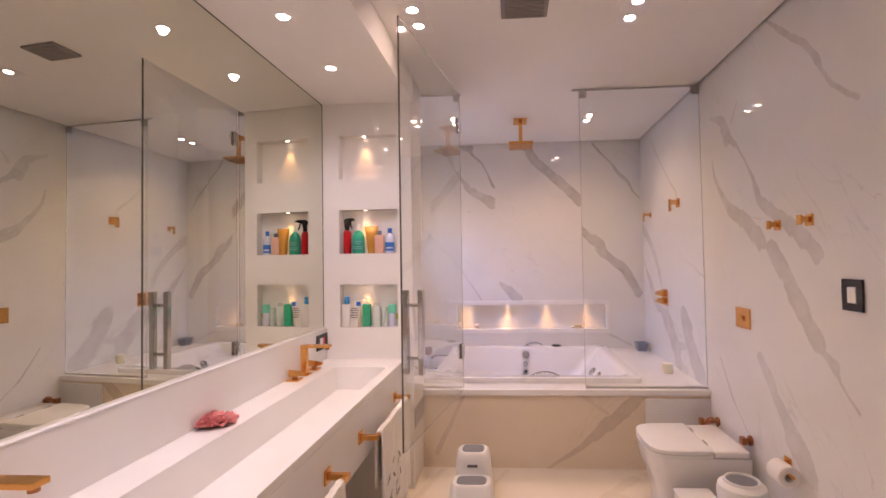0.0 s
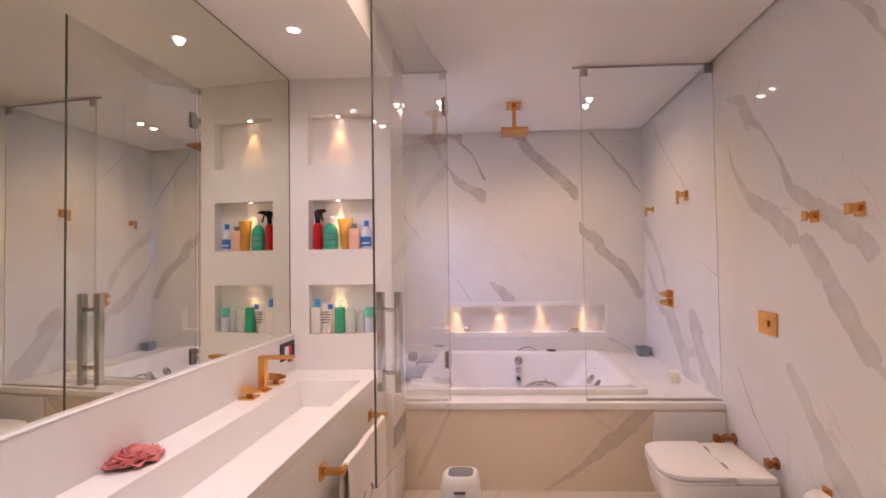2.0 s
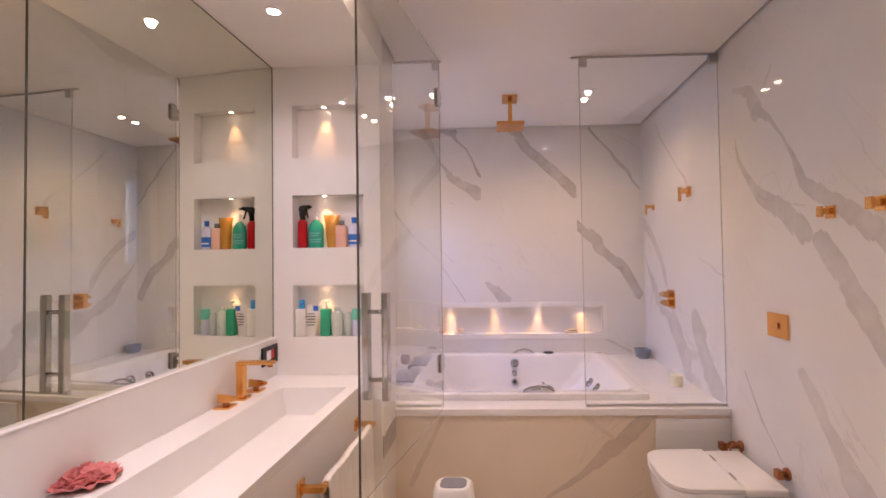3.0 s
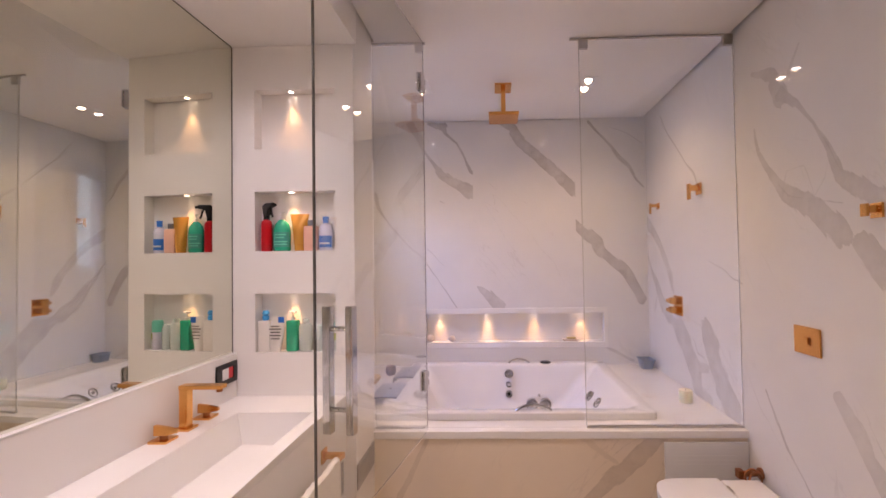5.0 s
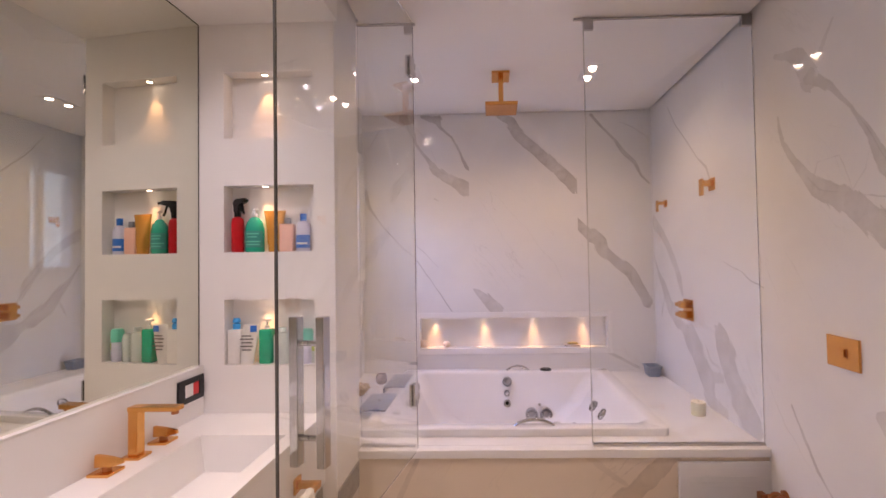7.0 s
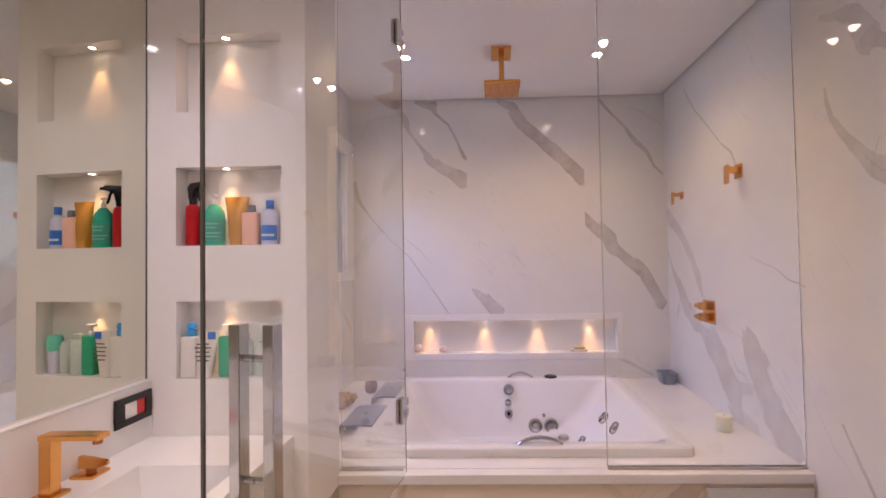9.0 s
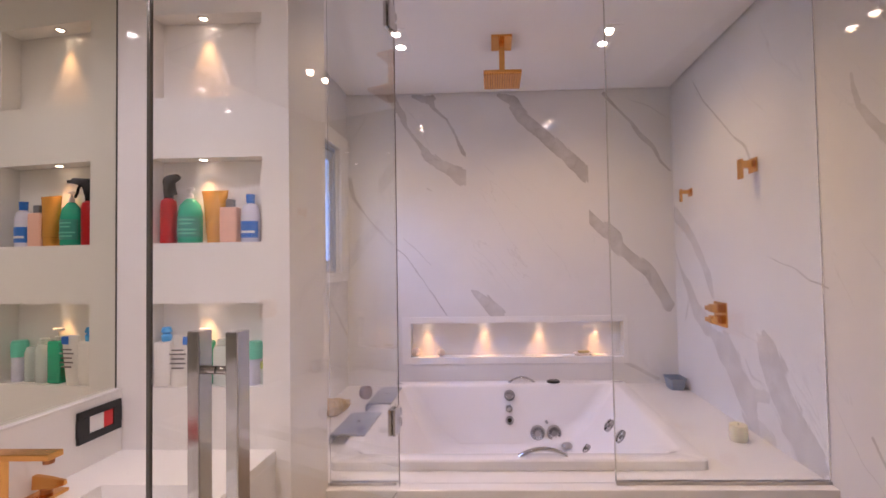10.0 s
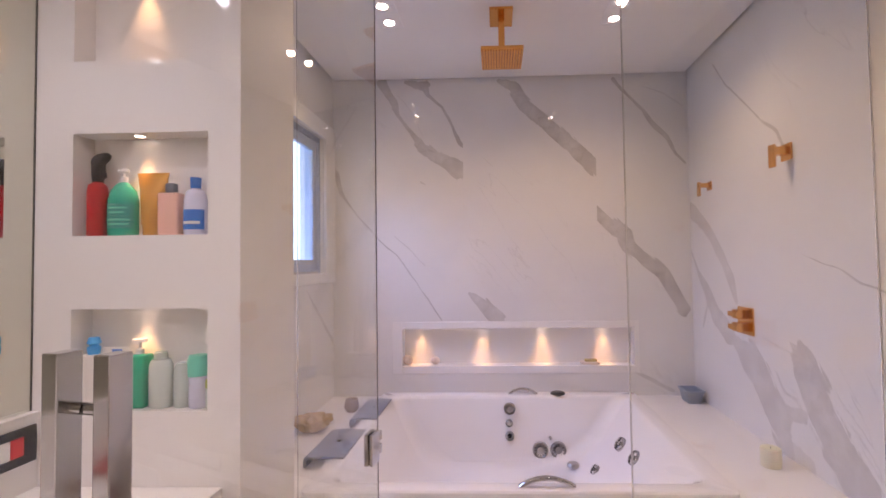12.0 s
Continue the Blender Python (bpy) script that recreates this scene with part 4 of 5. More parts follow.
disc(0.66, 0.505, 0.036, y=FARY + 0.012)
disc(0.656, 0.42, 0.022, y=FARY + 0.004, core=ACRYLIC)
disc(0.658, 0.345, 0.027, core=BLACK)
disc(0.84, 0.268, 0.048, "round brushed suction cover", FARY - 0.016, spokes=12)
disc(0.947, 0.268, 0.048, "round brushed suction cover", FARY - 0.016, spokes=12)
disc(0.90, 0.335, 0.01)
for x, y, z, r in ((1.235, 4.22, 0.42, 0.04), (1.25, 4.02, 0.43, 0.04), (1.105, 4.24, 0.275, 0.03)):
    jet = part("jet", ring((x + 0.025, y, z - 0.014), (x - 0.014, y, z + 0.012), r), CHROME, tub, smooth=True)
    part("core", rod((x + 0.012, y, z - 0.006), (x - 0.012, y, z + 0.010), r * 0.42, 18, r2=r * 0.3), CHROME, jet, smooth=True)
for x, y, z, r in ((0.02, 4.3, 0.36, 0.027), (0.03, 3.95, 0.36, 0.027)):
    jet = part("jet", ring((x - 0.02, y, z - 0.006), (x + 0.014, y, z + 0.006), r), CHROME, tub, smooth=True)
    part("core", rod((x - 0.01, y, z - 0.003), (x + 0.012, y, z + 0.005), r * 0.42, 18), CHROME, jet, smooth=True)


def grab(x, y, w, h):
    pts = [(x - w / 2 + w * i / 14, y, RIM + h * math.sin(math.pi * i / 14) ** 0.8 - 0.003) for i in range(15)]
    return part("grab_handle", tube(pts, 0.0125, 10, flat=0.7), CHROME, tub, "arched chrome grab handle", smooth=True)


grab(0.745, TY1 - 0.04, 0.17, 0.035)
grab(0.765, TY0 + 0.045, 0.20, 0.032)
part("control", lathe((0.96, TY1 - 0.04, RIM), ((0.0, 0.0), (0.045, 0.0), (0.045, 0.006), (0.038, 0.011), (0.0, 0.011)), 28), BLACK, tub, "dark oval control pad", smooth=True)
part("drain", lathe((1.01, 4.40, 0.232), ((0.0, 0.0), (0.036, 0.0), (0.034, 0.012), (0.026, 0.02), (0.0, 0.022)), 28), STEEL, tub, "round drain knob", smooth=True)


def headrest(x0, x1, y0, y1):
    ob = thing("bath_headrest", ((x0 + x1) / 2, (y0 + y1) / 2, DECK_Z), "flat slate-grey bath headrest with a turned-down edge", "bath pillow", "bath headrests")
    sections = []
    prof = [(0.0, -0.034), (0.0, -0.008), (0.004, 0.004), (0.014, 0.009), (0.5, 0.014), (1.0, 0.010)]
    w = x1 - x0
    top = [(x0 + (p if p < 0.02 else p * w), RIM + h) for p, h in prof]
    low = [(x0 + 0.012 + (p if p < 0.02 else p * (w - 0.012)), RIM + h - (0.0 if p == 0 and h < -0.02 else 0.009)) for p, h in reversed(prof)]
    for y in (y0, y0 + 0.006, y1 - 0.006, y1):
        k = 0.0015 if y in (y0, y1) else 0.0
        sections.append([(x, y, z - k) for x, z in top + low])
    part("pad", loft(sections), SLATE, ob, smooth=True)
    part("stud", lathe(((x0 + x1) / 2 + 0.01, (y0 + y1) / 2, RIM + 0.0145), ((0.0, 0.0), (0.011, 0.0), (0.008, 0.004), (0.0, 0.005)), 16), CHROME, ob, smooth=True)


headrest(-0.235, -0.062, 3.66, 3.99)
headrest(-0.195, -0.045, 4.15, 4.495)

# ---- things on the deck and in the bath niche ----
ob = thing("shell_dish", (-0.38, 4.12, DECK_Z), "amber glass dish shaped like a scalloped shell", "dish")
part("bowl", lathe((-0.38, 4.12, DECK_Z), ((0.0, 0.0), (0.045, 0.0), (0.075, 0.025), (0.10, 0.062), (0.094, 0.064), (0.068, 0.03), (0.0, 0.012)), 72, lobes=9, lobe=0.14), AMBER, ob, smooth=True)
for i in range(5):
    a = i * 1.3
    part("stone", lathe((-0.38 + 0.04 * math.cos(a), 4.12 + 0.04 * math.sin(a), DECK_Z + 0.03), ((0.0, 0.0), (0.024, 0.008), (0.028, 0.026), (0.014, 0.048), (0.0, 0.052)), 16, lobes=5, lobe=0.12), AMBER, ob, smooth=True)
ob = thing("votive_holder", (-0.27, 4.43, DECK_Z), "small smoky rose glass votive holder", "candle holder")
part("cup", lathe((-0.27, 4.43, DECK_Z), ((0.0, 0.0), (0.028, 0.0), (0.04, 0.02), (0.041, 0.045), (0.033, 0.07), (0.029, 0.07), (0.035, 0.045), (0.03, 0.012), (0.0, 0.01)), 28, lobes=12, lobe=0.03), ROSE_GLASS, ob, smooth=True)
ob = thing("candle", (1.715, 3.70, DECK_Z), "squat pale yellow pillar candle on the deck", "candle")
part("wax", lathe((1.715, 3.70, DECK_Z), ((0.0, 0.0005), (0.036, 0.0005), (0.039, 0.006), (0.040, 0.07), (0.038, 0.076), (0.03, 0.073), (0.0, 0.07)), 28), WAX, ob, smooth=True)
part("wick", rod((1.715, 3.70, DECK_Z + 0.0705), (1.716, 3.701, DECK_Z + 0.08), 0.0012, 6), BLACK, ob)
ob = thing("plastic_tub", (1.765, 4.6, DECK_Z), "small blue-grey plastic container on the deck", "container")
part("body", loft([rounded(1.725, 1.805, 4.55, 4.66, 0.012, DECK_Z + 0.0005), rounded(1.712, 1.818, 4.535, 4.675, 0.016, DECK_Z + 0.075), rounded(1.716, 1.814, 4.539, 4.671, 0.014, DECK_Z + 0.075), rounded(1.729, 1.801, 4.555, 4.655, 0.01, DECK_Z + 0.006)], (True, True)), BLUE_GREY, ob, smooth=True)
part("rim", loft([rounded(1.708, 1.822, 4.531, 4.679, 0.018, DECK_Z + 0.069), rounded(1.706, 1.824, 4.529, 4.681, 0.018, DECK_Z + 0.0755), rounded(1.7155, 1.8145, 4.5385, 4.6715, 0.014, DECK_Z + 0.0765)], (False, False)), BLUE_GREY, ob)

for x, r in ((0.0, 0.032), (0.185, 0.026)):
    ob = thing("shell_ornament", (x, BACK_Y + 0.04, NZ0), "small pale rounded shell ornament in the niche", "ornament", "niche ornaments")
    part("body", lathe((x, BACK_Y + 0.04, NZ0), [(0.0, 0.0)] + [(r * math.sin(a) * 0.98 + 0.002, r - r * math.cos(a)) for a in (0.6, 1.0, 1.4, 1.8, 2.2, 2.6)] + [(0.0, 1.98 * r)], 24, lobes=10, lobe=0.06), SHELL, ob, smooth=True)
ob = thing("soap_dish", (1.19, BACK_Y + 0.04, NZ0), "flat pale soap dish with a golden soap bar", "soap dish")
part("dish", loft([rounded(1.13, 1.25, BACK_Y + 0.012, BACK_Y + 0.066, 0.02, NZ0 + 0.0005), rounded(1.122, 1.258, BACK_Y + 0.006, BACK_Y + 0.072, 0.024, NZ0 + 0.016)]), SHELL, ob, smooth=True)
part("soap", box(1.155, 1.235, BACK_Y + 0.018, BACK_Y + 0.06, NZ0 + 0.0165, NZ0 + 0.032, 0.007), SOAP, ob, smooth=True)

# ---- fittings on the marble wall ----


def hook(y, z, size, drop, out=0.06):
    ob = thing("robe_hook", (R_X, y, z), "small square rose-gold robe hook on the marble", "hook", "robe hooks")
    s = size / 2
    part("plate", box(R_X - 0.009, R_X - 0.0003, y - s, y + s, z - s, z + s, 0.0015), COPPER, ob)
    part("arm", box(R_X - out, R_X - 0.009, y - s * 0.55, y + s * 0.55, z - s * 0.35, z + s * 0.6, 0.0015), COPPER, ob)
    part("finger", box(R_X - out - 0.01, R_X - out - 0.0002, y - s * 0.6, y + s * 0.6, z - drop, z + s * 0.9, 0.0015), COPPER, ob)


hook(4.44, 1.825, 0.05, 0.06)
hook(3.72, 1.85, 0.07, 0.065)
hook(2.375, 1.573, 0.05, 0.02, 0.04)
hook(2.13, 1.578, 0.052, 0.02, 0.04)

ob = thing("shower_valve", (R_X, 4.09, 1.02), "square rose-gold shower valve with two knobs", "shower valve")
part("plate", box(R_X - 0.009, R_X - 0.0003, 4.02, 4.16, 1.02, 1.155, 0.0015), COPPER, ob)
for z in (1.122, 1.058):
    k = part("knob", box(R_X - 0.06, R_X - 0.0092, 4.062, 4.118, z - 0.022, z + 0.022, 0.002), COPPER, ob)
    part("lever", box(R_X - 0.075, R_X - 0.0602, 4.05, 4.13, z - 0.012, z + 0.012, 0.002), COPPER, k)

ob = thing("flush_plate", (R_X, 2.745, 1.02), "square rose-gold flush plate with a central button", "flush plate")
part("plate", box(R_X - 0.010, R_X - 0.0003, 2.667, 2.823, 1.018, 1.132, 0.0015), COPPER, ob)
part("button", box(R_X - 0.018, R_X - 0.0102, 2.727, 2.763, 1.062, 1.088, 0.0015), COPPER, ob)
part("rim", box(R_X - 0.0115, R_X - 0.0102, 2.72, 2.726, 1.058, 1.092), GOLD_DARK, ob)

ob = thing("rain_shower", (0.636, 3.95, 2.38), "square rose-gold ceiling rain shower head", "shower head")
part("plate", box(0.58, 0.692, 3.872, 4.045, CEIL_Z - 0.012, CEIL_Z - 0.0003, 0.002), COPPER, ob)
part("arm", box(0.622, 0.652, 3.935, 3.972, 2.425, CEIL_Z - 0.0122, 0.002), COPPER, ob)
part("joint", rod((0.637, 3.953, 2.407), (0.637, 3.953, 2.425), 0.017), GOLD_DARK, ob)
part("head", box(0.537, 0.737, 3.84, 4.07, 2.388, 2.407, 0.003), COPPER, ob)
bm = bmesh.new()
for i in range(15):
    x = 0.546 + i * 0.013
    box(x - 0.0025, x + 0.0025, 3.85, 4.06, 2.3845, 2.3879, bm=bm)
part("nozzle_strips", bm, GOLD_DARK, ob)

# ---- toilet corner ----
ob = thing("toilet", (1.5, 2.81, 0.0), "white ceramic toilet with a closed lid against the marble wall", "toilet")


def pan(x_front, x_back, y0, y1, z, power=3.4, n=40):
    """A D-shaped outline, rounded at its front."""
    out = []
    cy, hy = (y0 + y1) / 2, (y1 - y0) / 2
    nose = min(0.17, (x_back - x_front) * 0.7)
    for i in range(n + 1):
        a = math.pi * (0.5 + i / n)
        c, s = math.cos(a), math.sin(a)
        out.append((x_front + nose + nose * math.copysign(abs(c) ** (2 / power), c), cy + hy * math.copysign(abs(s) ** (2 / power), s), z))
    out.append((x_back, cy - hy, z))
    out.append((x_back, cy + hy, z))
    return out


TZ = 0.374
part("bowl", loft([pan(1.345, 1.80, 2.67, 3.01, 0.0), pan(1.34, 1.80, 2.665, 3.015, 0.10), pan(1.315, 1.80, 2.645, 3.035, 0.17), pan(1.29, 1.80, 2.63, 3.048, 0.24), pan(1.282, 1.80, 2.623, 3.055, 0.29), pan(1.28, 1.80, 2.622, 3.056, TZ - 0.045)]), CERAMIC, ob, smooth=True)
part("seat", loft([pan(1.277, 1.60, 2.622, 3.058, TZ - 0.043), pan(1.275, 1.60, 2.62, 3.06, TZ - 0.026)]), WHITE_PLASTIC, ob, smooth=True)
part("lid", loft([pan(1.277, 1.60, 2.622, 3.058, TZ - 0.022), pan(1.275, 1.60, 2.62, 3.06, TZ - 0.004), pan(1.29, 1.592, 2.635, 3.045, TZ + 0.004)]), WHITE_PLASTIC, ob, smooth=True)
part("rear_ledge", box(1.606, 1.795, 2.625, 3.055, TZ - 0.0445, TZ - 0.006, 0.012, seg=4), CERAMIC, ob, smooth=True)
for y in (2.74, 2.94):
    part("hinge", rod((1.604, y - 0.028, TZ - 0.001), (1.604, y + 0.028, TZ - 0.001), 0.006), CHROME, ob, smooth=True)

ob = thing("service_panel", (1.62, DECK_Y, 0.1), "white louvred service panel in the bath apron", "access panel")
part("panel", box(1.415, R_X - 0.002, DECK_Y + 0.004, DECK_Y + 0.0175, 0.08, 0.475, 0.002), WHITE_PLASTIC, ob)
for z in (0.36, 0.382, 0.404):
    part("louvre", box(1.47, 1.775, DECK_Y + 0.0022, DECK_Y + 0.0038, z, z + 0.005, 0.0005), WHITE_PLASTIC, ob)


def angle_valve(x, y, z, hose=True):
    ob = thing("angle_valve", (R_X, y, z), "aged rose-gold water valve beside the toilet", "water valve", "water valves")
    part("rosette", rod((R_X - 0.0003, y, z), (R_X - 0.01, y, z), 0.028, 24), GOLD_DARK, ob, smooth=True)
    part("body", rod((R_X - 0.01, y, z), (x, y, z), 0.014), GOLD_DARK, ob, smooth=True)
    part("knob", box(x - 0.028, x - 0.0003, y - 0.02, y + 0.02, z - 0.02, z + 0.02, 0.003), GOLD_DARK, ob)
    if not hose:
        return
    pts = [(x + 0.03 + 0.035 * math.cos(a), y - 0.012 - 0.006 * a, z - 0.005 + 0.035 * math.sin(a)) for a in [k * 0.4 for k in range(26)]]
    part("hose", tube(pts, 0.006, 8), GOLD_DARK, ob, smooth=True)


angle_valve(1.75, 3.12, 0.365)
angle_valve(1.812, 2.71, 0.398, False)

ob = thing("roll_holder", (R_X, 2.27, 0.405), "rose-gold toilet roll holder with a white roll", "toilet roll holder")
part("plate", box(R_X - 0.009, R_X - 0.0003, 2.33, 2.38, 0.405, 0.455, 0.0015), COPPER, ob)
part("arm", box(R_X - 0.075, R_X - 0.0092, 2.345, 2.365, 0.42, 0.44, 0.0015), COPPER, ob)
part("bar", rod((R_X - 0.075, 2.365, 0.43), (R_X - 0.075, 2.19, 0.43), 0.008), COPPER, ob, smooth=True)
ob = thing("toilet_roll", (R_X - 0.075, 2.26, 0.37), "white toilet paper roll on the holder", "toilet roll")
bm = bmesh.new()
roll_ring = lambda y, r: [(R_X - 0.075 + r * math.cos(math.tau * k / 36), y, 0.418 + r * math.sin(math.tau * k / 36)) for k in range(36)]
loft([roll_ring(2.322, 0.02), roll_ring(2.322, 0.046), roll_ring(2.319, 0.049), roll_ring(2.222, 0.049), roll_ring(2.219, 0.046), roll_ring(2.219, 0.02), roll_ring(2.322, 0.02)], (False, False), bm)
part("paper", bm, PAPER, ob, smooth=True)

ob = thing("waste_bin", (1.66, 2.38, 0.0), "round white waste bin with a grey swing opening", "bin")
bx, by = 1.64, 2.40
part("body", lathe((bx, by, 0.0), ((0.0, 0.0), (0.09, 0.0), (0.108, 0.2), (0.115, 0.265), (0.108, 0.30), (0.0865, 0.3155), (0.0, 0.3155)), 40), WHITE_PLASTIC, ob, smooth=True)
part("collar", lathe((bx, by, 0.0), ((0.084, 0.316), (0.08, 0.327), (0.072, 0.327), (0.069, 0.316)), 40), WHITE_PLASTIC, ob, smooth=True)
part("flap", lathe((bx, by, 0.0), ((0.0, 0.316), (0.04, 0.3162), (0.0685, 0.319), (0.0685, 0.32), (0.0, 0.3185)), 36), GREY_PLASTIC, ob, "grey flap", smooth=True)
ob = thing("storage_box", (1.46, 2.55, 0.0), "low white lidded box beside the toilet", "box")
part("body", box(1.365, 1.545, 2.45, 2.56, 0.0, 0.185, 0.01), WHITE_PLASTIC, ob, smooth=True)
part("lid", box(1.36, 1.55, 2.445, 2.565, 0.1855, 0.205, 0.008, seg=3), WHITE_PLASTIC, ob, smooth=True)

# ---- step stool ----
ob = thing("step_stool", (0.29, 2.78, 0.0), "white plastic two-step stool with grey treads", "step stool")
sx = 0.285


def tread(y0, y1, z, w, name):
    part(name, loft([rounded(sx - w, sx + w, y0, y1, min(0.035, (y1 - y0) / 2 - 0.002), z), rounded(sx - w + 0.004, sx + w - 0.004, y0 + 0.004, y1 - 0.004, min(0.032, (y1 - y0) / 2 - 0.006), z + 0.004)]), GREY_PLASTIC, ob, "grey non-slip tread", smooth=True)


part("upper_body", loft([rounded(sx - 0.118, sx + 0.118, 2.78, 2.975, 0.045, 0.0), rounded(sx - 0.10, sx + 0.10, 2.785, 2.95, 0.05, 0.235), rounded(sx - 0.094, sx + 0.094, 2.788, 2.945, 0.05, 0.266), rounded(sx - 0.083, sx + 0.083, 2.799, 2.934, 0.045, 0.278)]), WHITE_PLASTIC, ob, smooth=True)
part("lower_body", loft([rounded(sx - 0.13, sx + 0.13, 2.62, 2.782, 0.05, 0.0), rounded(sx - 0.118, sx + 0.118, 2.635, 2.784, 0.05, 0.142), rounded(sx - 0.107, sx + 0.107, 2.645, 2.784, 0.045, 0.156)]), WHITE_PLASTIC, ob, smooth=True)
tread(2.812, 2.923, 0.2783, 0.066, "tread")
tread(2.66, 2.765, 0.1563, 0.085, "tread")
part("badge", box(sx - 0.03, sx + 0.03, 2.7795, 2.783, 0.2, 0.215, 0.0), INK, ob, "small grey printed badge")

# ---- rosette on the worktop ----
ob = thing("fabric_flower", (-0.6, 1.735, TOP_Z), "dusty rose-red fabric flower lying on the worktop", "decoration")
rng = random.Random(11)
for ring_i, (count, rad, tilt) in enumerate(((11, 0.072, 8), (10, 0.056, 26), (8, 0.038, 45), (5, 0.018, 62))):
    for k in range(count):
        a = math.tau * k / count + ring_i * 0.4 + rng.uniform(-0.1, 0.1)
        t = radians(tilt + rng.uniform(-8, 8))
        bm = bmesh.new()
        rows = []
        for i in range(6):
            u = i / 5
            wide = 0.030 * math.sin(math.pi * (0.12 + 0.80 * u)) ** 0.7
            row = []
            for q in (-1, -0.5, 0, 0.5, 1):
                r_out = 0.012 + rad * u
                lift = r_out * math.tan(t) * 0.3 + 0.010 * abs(q) ** 2 + 0.005 * math.sin(5 * u + k) + 0.004
                px, py = r_out * math.cos(t) + 0.004, wide * q
                fx = -0.61 + px * math.cos(a) - py * math.sin(a)
                press = max(0.0, SPL + 0.004 - fx)
                row.append(bm.verts.new((fx + press, 1.735 + px * math.sin(a) + py * math.cos(a), TOP_Z + 0.002 + max(0.0, lift) + press * 0.35)))
            rows.append(row)
        for r0, r1 in zip(rows, rows[1:]):
            for q in range(4):
                bm.faces.new((r0[q], r0[q + 1], r1[q + 1], r1[q]))
        petal = part("petal", bm, FLOWER, ob, smooth=True)
        mod = petal.modifiers.new("thick", "SOLIDIFY")
        mod.thickness = 0.002

# ---- bottles in the column niches ----
MID, LOW = CN[1][0], CN[0][0]
NY = COL_Y + 0.036


def bottle(name, label, category="bottle", at=(0, 0, 0)):
    return thing(name, at, label, category, "niche toiletries")


def curved_label(x, y, z0, z1, r, mat, parent, sx=1.0, sy=1.0, a0=200, a1=340, name="label", label=""):
    bm = bmesh.new()
    n = 14
    lo, hi = [], []
    for i in range(n + 1):
        a = radians(a0 + (a1 - a0) * i / n)
        px, py = x + (r + 0.0008) * sx * math.cos(a), y + (r + 0.0008) * sy * math.sin(a)
        lo.append(bm.verts.new((px, py, z0)))
        hi.append(bm.verts.new((px, py, z1)))
    for i in range(n):
        bm.faces.new((lo[i], lo[i + 1], hi[i + 1], hi[i]))
    return part(name, bm, mat, parent, label, smooth=True)


# red trigger spray, its nozzle turned out of the niche
x, y, z = -0.517, NY, MID
ob = bottle("spray_bottle", "red spray bottle with a black trigger head", at=(x, y, z))
part("body", lathe((x, y, z), ((0.0, 0.0), (0.022, 0.0), (0.0245, 0.005), (0.0245, 0.128), (0.0215, 0.144), (0.012, 0.152), (0.0, 0.152)), 28), RED, ob, smooth=True)
part("collar", lathe((x, y, z), ((0.0135, 0.1525), (0.0145, 0.172), (0.0, 0.173)), 20), BLACK, ob, smooth=True)
AIM, SIDE = Vector((0.88, -0.47, 0)), Vector((0.47, 0.88, 0))


def slice_at(back, front, half, h):
    """One level of the trigger head: from back to front along the nozzle's aim."""
    c = Vector((x, y, z + h))
    return [c + AIM * back - SIDE * half, c + AIM * front - SIDE * half, c + AIM * front + SIDE * half, c + AIM * back + SIDE * half]


part("head", loft([slice_at(-0.013, 0.014, 0.011, 0.173), slice_at(-0.013, 0.017, 0.011, 0.19), slice_at(-0.018, 0.022, 0.010, 0.203), slice_at(-0.022, 0.052, 0.009, 0.211), slice_at(-0.020, 0.056, 0.008, 0.219), slice_at(-0.004, 0.050, 0.006, 0.229)]), BLACK, ob)
part("nozzle", rod(Vector((x, y, z + 0.217)) + AIM * 0.056, Vector((x, y, z + 0.217)) + AIM * 0.066, 0.006, 12), BLACK, ob)
part("trigger", tube([Vector((x, y, z + h)) + AIM * d for d, h in ((0.026, 0.208), (0.034, 0.195), (0.036, 0.18), (0.044, 0.162))], 0.0048, 8), BLACK, ob, smooth=True)

# teal pump bottle
x = -0.443
ob = bottle("pump_bottle", "teal green bottle with a clear pump top", at=(x, y, z))
part("body", lathe((x, y, z), ((0.0, 0.0), (0.037, 0.0), (0.040, 0.006), (0.040, 0.10), (0.034, 0.126), (0.018, 0.146), (0.012, 0.15), (0.0, 0.15)), 32, sy=0.7), TEAL, ob, smooth=True)
curved_label(x, y, z + 0.02, z + 0.09, 0.040, TEAL_LABEL, ob, sy=0.7, label="darker teal label")
for h, w0, w1 in ((0.03, 230, 318), (0.042, 215, 322), (0.062, 240, 300), (0.075, 235, 312)):
    curved_label(x, y, z + h, z + h + 0.005, 0.0408, MINT, ob, sy=0.7, a0=w0, a1=w1, name="print")
part("pump", lathe((x, y, z), ((0.010, 0.1505), (0.011, 0.165), (0.004, 0.168), (0.004, 0.178), (0.013, 0.18), (0.012, 0.188), (0.0, 0.188)), 18), WHITE_PLASTIC, ob, "pale pump", smooth=True)

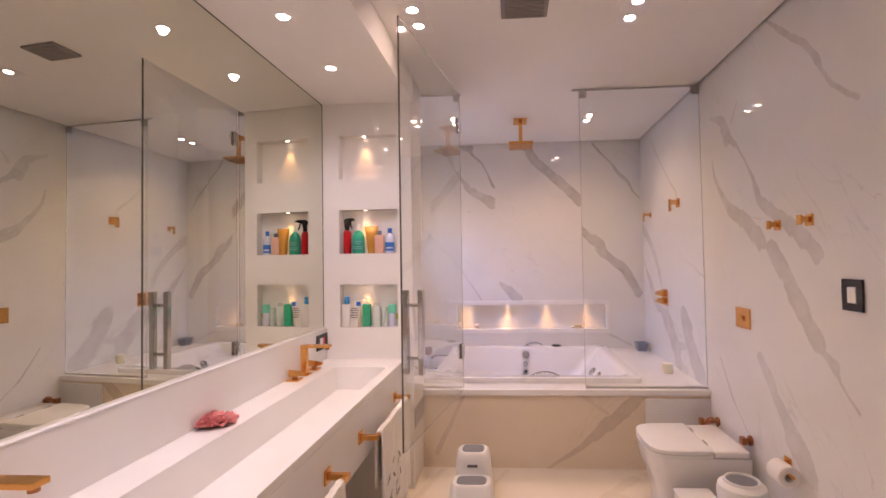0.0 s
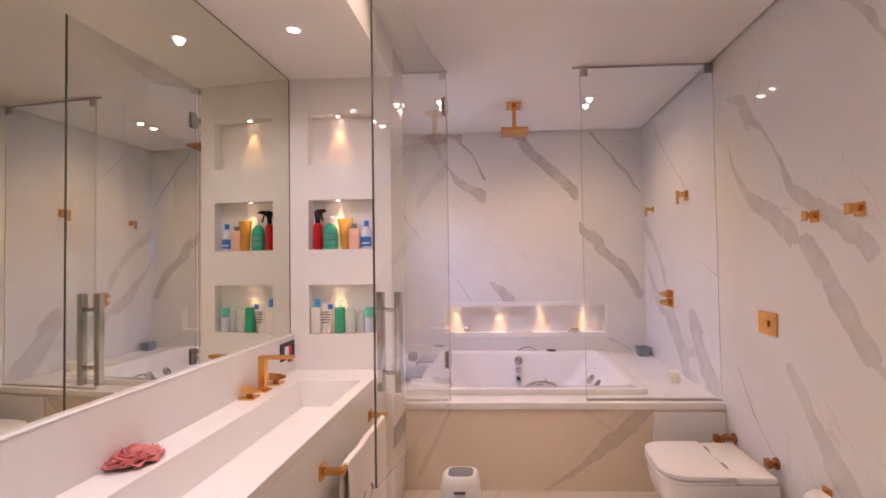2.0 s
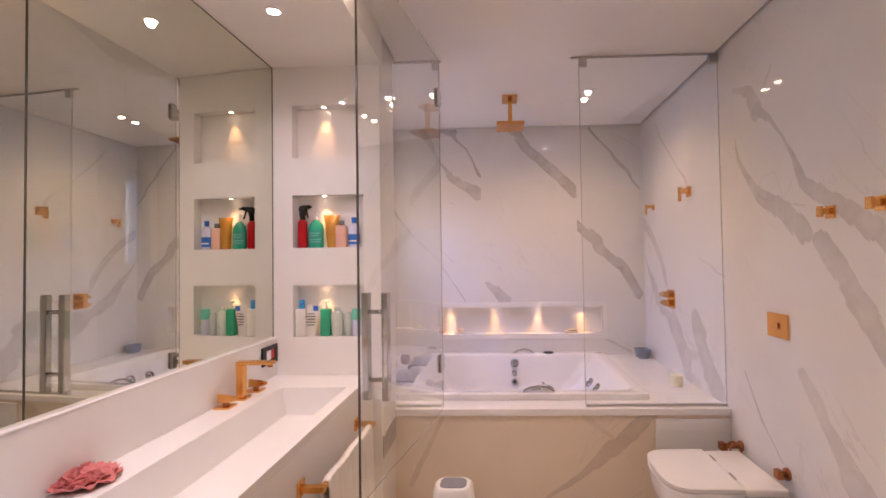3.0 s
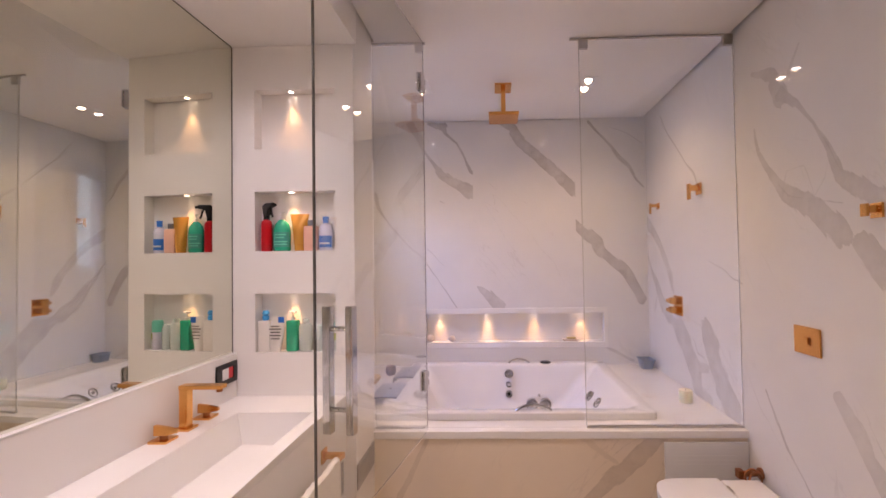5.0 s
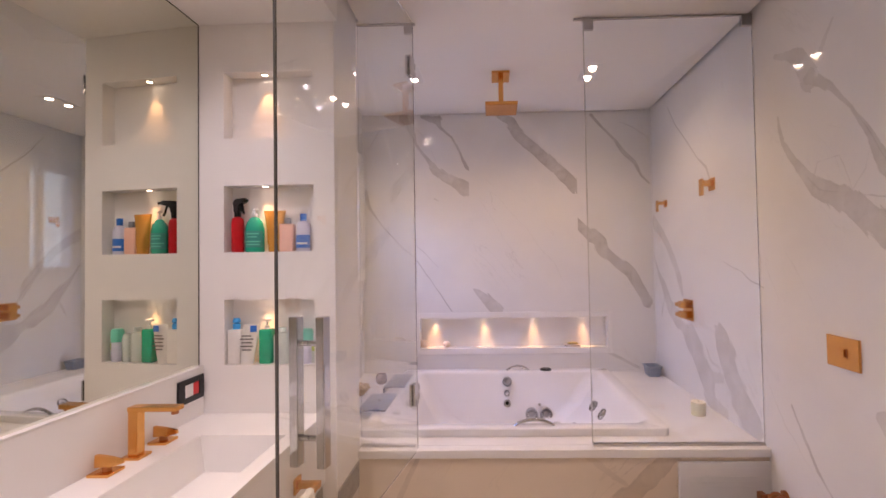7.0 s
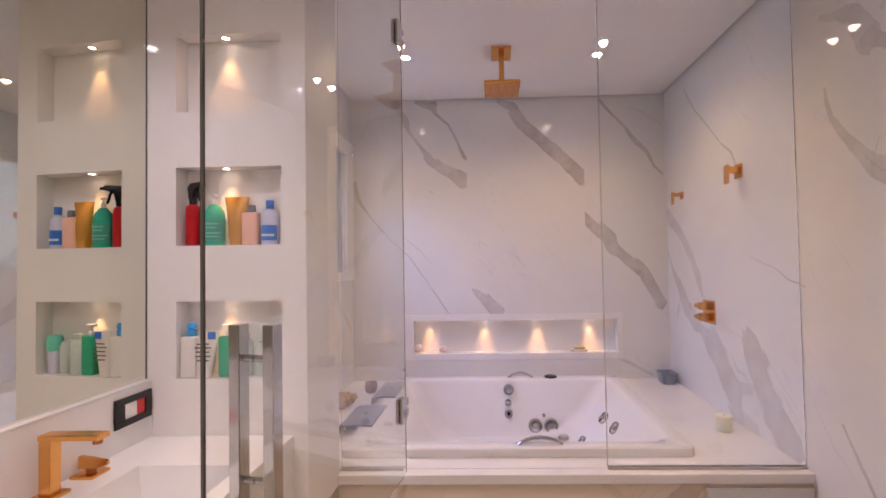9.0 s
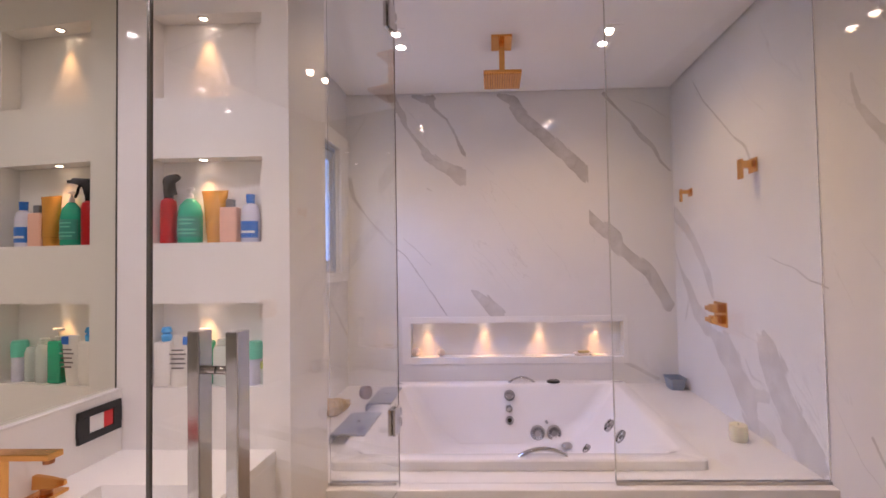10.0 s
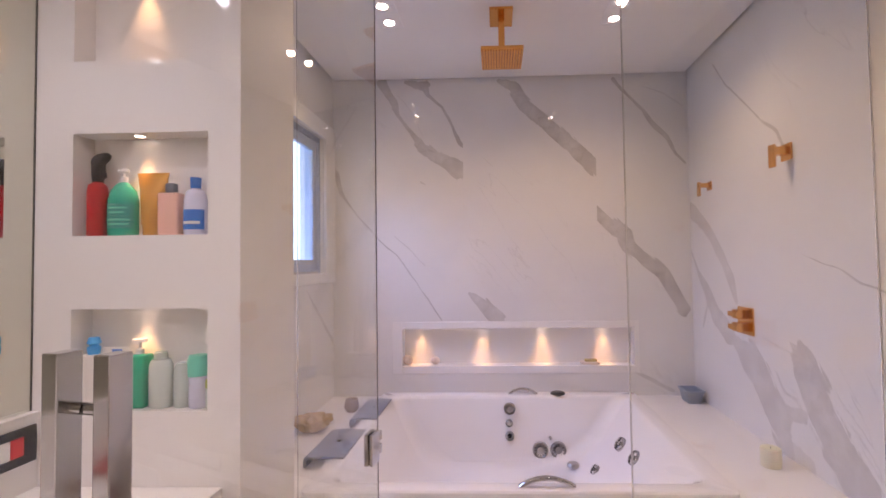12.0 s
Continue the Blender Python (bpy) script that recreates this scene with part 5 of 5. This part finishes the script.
# golden tube standing on its cap
x = -0.358
ob = bottle("cosmetic_tube", "golden orange squeeze tube standing on its cap", "tube", at=(x, y, z))
part("cap", lathe((x, y, z), ((0.0, 0.0), (0.022, 0.0), (0.024, 0.004), (0.025, 0.03), (0.0, 0.03)), 28), ORANGE, ob, smooth=True)
part("tube", loft([[(x + (0.028 + 0.018 * u ** 1.5) * math.cos(math.tau * i / 28), y + 0.026 * (1 - u ** 2 * 0.92) * math.sin(math.tau * i / 28), z + 0.0305 + 0.145 * u) for i in range(28)] for u in (0, 0.15, 0.35, 0.55, 0.75, 0.9, 1.0)]), ORANGE, ob, smooth=True)

# salmon bottle
x = -0.305
ob = bottle("lotion_bottle", "flat salmon pink bottle with a grey cap", at=(x, y - 0.004, z))
part("body", box(x - 0.029, x + 0.029, y - 0.02, y + 0.014, z + 0.0005, z + 0.118, 0.006, seg=3), PINK, ob, smooth=True)
part("cap", box(x - 0.012, x + 0.013, y - 0.012, y + 0.008, z + 0.1185, z + 0.145, 0.003), GREY_PLASTIC, ob, "grey cap", smooth=True)

# lilac bottle with a blue cap and label
x = -0.238
ob = bottle("lotion_bottle", "pale lilac bottle with a blue cap and label", at=(x, y, z))
part("body", lathe((x, y, z), ((0.0, 0.0), (0.028, 0.0), (0.031, 0.005), (0.031, 0.10), (0.024, 0.122), (0.011, 0.13), (0.0, 0.13)), 28, sy=0.75), LILAC, ob, smooth=True)
curved_label(x, y, z + 0.015, z + 0.07, 0.031, BLUE, ob, sy=0.75, label="blue label")
curved_label(x, y, z + 0.03, z + 0.038, 0.0318, WHITE_PLASTIC, ob, sy=0.75, a0=225, a1=315, name="print")
part("cap", lathe((x, y, z), ((0.013, 0.1305), (0.014, 0.16), (0.0, 0.162)), 20), BLUE, ob, "blue cap", smooth=True)

# lower niche
z = LOW
x = -0.523
ob = bottle("pump_bottle", "square white bottle with a bright blue pump", at=(x, y, z))
part("body", box(x - 0.027, x + 0.027, y - 0.024, y + 0.024, z + 0.0005, z + 0.145, 0.004), CREAM, ob, smooth=True)
part("pump", lathe((x, y, z), ((0.014, 0.1455), (0.016, 0.165), (0.010, 0.17), (0.017, 0.176), (0.012, 0.192), (0.0, 0.193)), 16), SKY_BLUE, ob, "bright blue pump", smooth=True)

x = -0.463
ob = bottle("cosmetic_tube", "white printed tube leaning with a blue corner", "tube", at=(x, y - 0.01, z))
lean = lambda q: 0.02 * (q - 0.5)
part("tube", loft([[(x + lean(u) + (0.026 + 0.012 * u) * math.cos(math.tau * i / 24), y - 0.01 + 0.022 * (1 - 0.9 * u ** 2) * math.sin(math.tau * i / 24), z + 0.0005 + 0.165 * u) for i in range(24)] for u in (0, 0.2, 0.4, 0.6, 0.8, 1.0)]), CREAM, ob, smooth=True)
for h, w in ((0.06, 0.02), (0.075, 0.026), (0.09, 0.022), (0.105, 0.028), (0.118, 0.02)):
    part("print", box(x - w, x + w, y - 0.0345, y - 0.0335, z + h, z + h + 0.005), INK, ob, "grey printed line")
part("corner", box(x + 0.008, x + 0.036, y - 0.0205, y - 0.0195, z + 0.135, z + 0.162), BLUE, ob, "blue printed corner")

x = -0.393
ob = bottle("pump_bottle", "green gel bottle with a white pump", at=(x, y, z))
part("body", box(x - 0.026, x + 0.026, y - 0.022, y + 0.022, z + 0.0005, z + 0.145, 0.007, seg=3), GREEN, ob, smooth=True)
part("pump", lathe((x, y, z), ((0.010, 0.1455), (0.011, 0.158), (0.004, 0.16), (0.004, 0.175), (0.018, 0.178), (0.017, 0.186), (0.0, 0.187)), 18), WHITE_PLASTIC, ob, "white pump", smooth=True)

x = -0.333
ob = bottle("clear_bottle", "clear plastic bottle with pale green liquid", at=(x, y, z))
part("body", lathe((x, y, z), ((0.0, 0.0005), (0.028, 0.0005), (0.031, 0.006), (0.031, 0.115), (0.024, 0.13), (0.0, 0.132)), 28, sy=0.75), CLEAR, ob, smooth=True)
part("cap", lathe((x, y, z), ((0.016, 0.1322), (0.016, 0.15), (0.0, 0.151)), 18), CLEAR, ob, smooth=True)
x = -0.275
ob = bottle("clear_bottle", "clear plastic bottle, nearly empty", at=(x, y + 0.006, z))
part("body", lathe((x, y + 0.006, z), ((0.0, 0.0005), (0.020, 0.0005), (0.023, 0.006), (0.023, 0.10), (0.016, 0.12), (0.0, 0.122)), 28), CLEAR, ob, smooth=True)
x = -0.228
ob = bottle("lotion_bottle", "white bottle with a mint green cap", at=(x, y, z))
part("body", lathe((x, y, z), ((0.0, 0.0005), (0.021, 0.0005), (0.024, 0.005), (0.024, 0.085), (0.0, 0.086)), 24), LILAC, ob, smooth=True)
part("cap", lathe((x, y, z), ((0.026, 0.0865), (0.027, 0.13), (0.022, 0.142), (0.0, 0.143)), 24), MINT, ob, "mint green cap", smooth=True)
x = -0.205
ob = bottle("gel_jar", "small jar of yellow-green gel", "jar", at=(x, y + 0.014, z))
part("body", lathe((x, y + 0.014, z), ((0.0, 0.0005), (0.02, 0.0005), (0.021, 0.05), (0.0, 0.051)), 20), CLEAR, ob, smooth=True)
part("lid", lathe((x, y + 0.014, z), ((0.021, 0.0515), (0.021, 0.075), (0.0, 0.076)), 20), LIME, ob, "yellow-green lid", smooth=True)
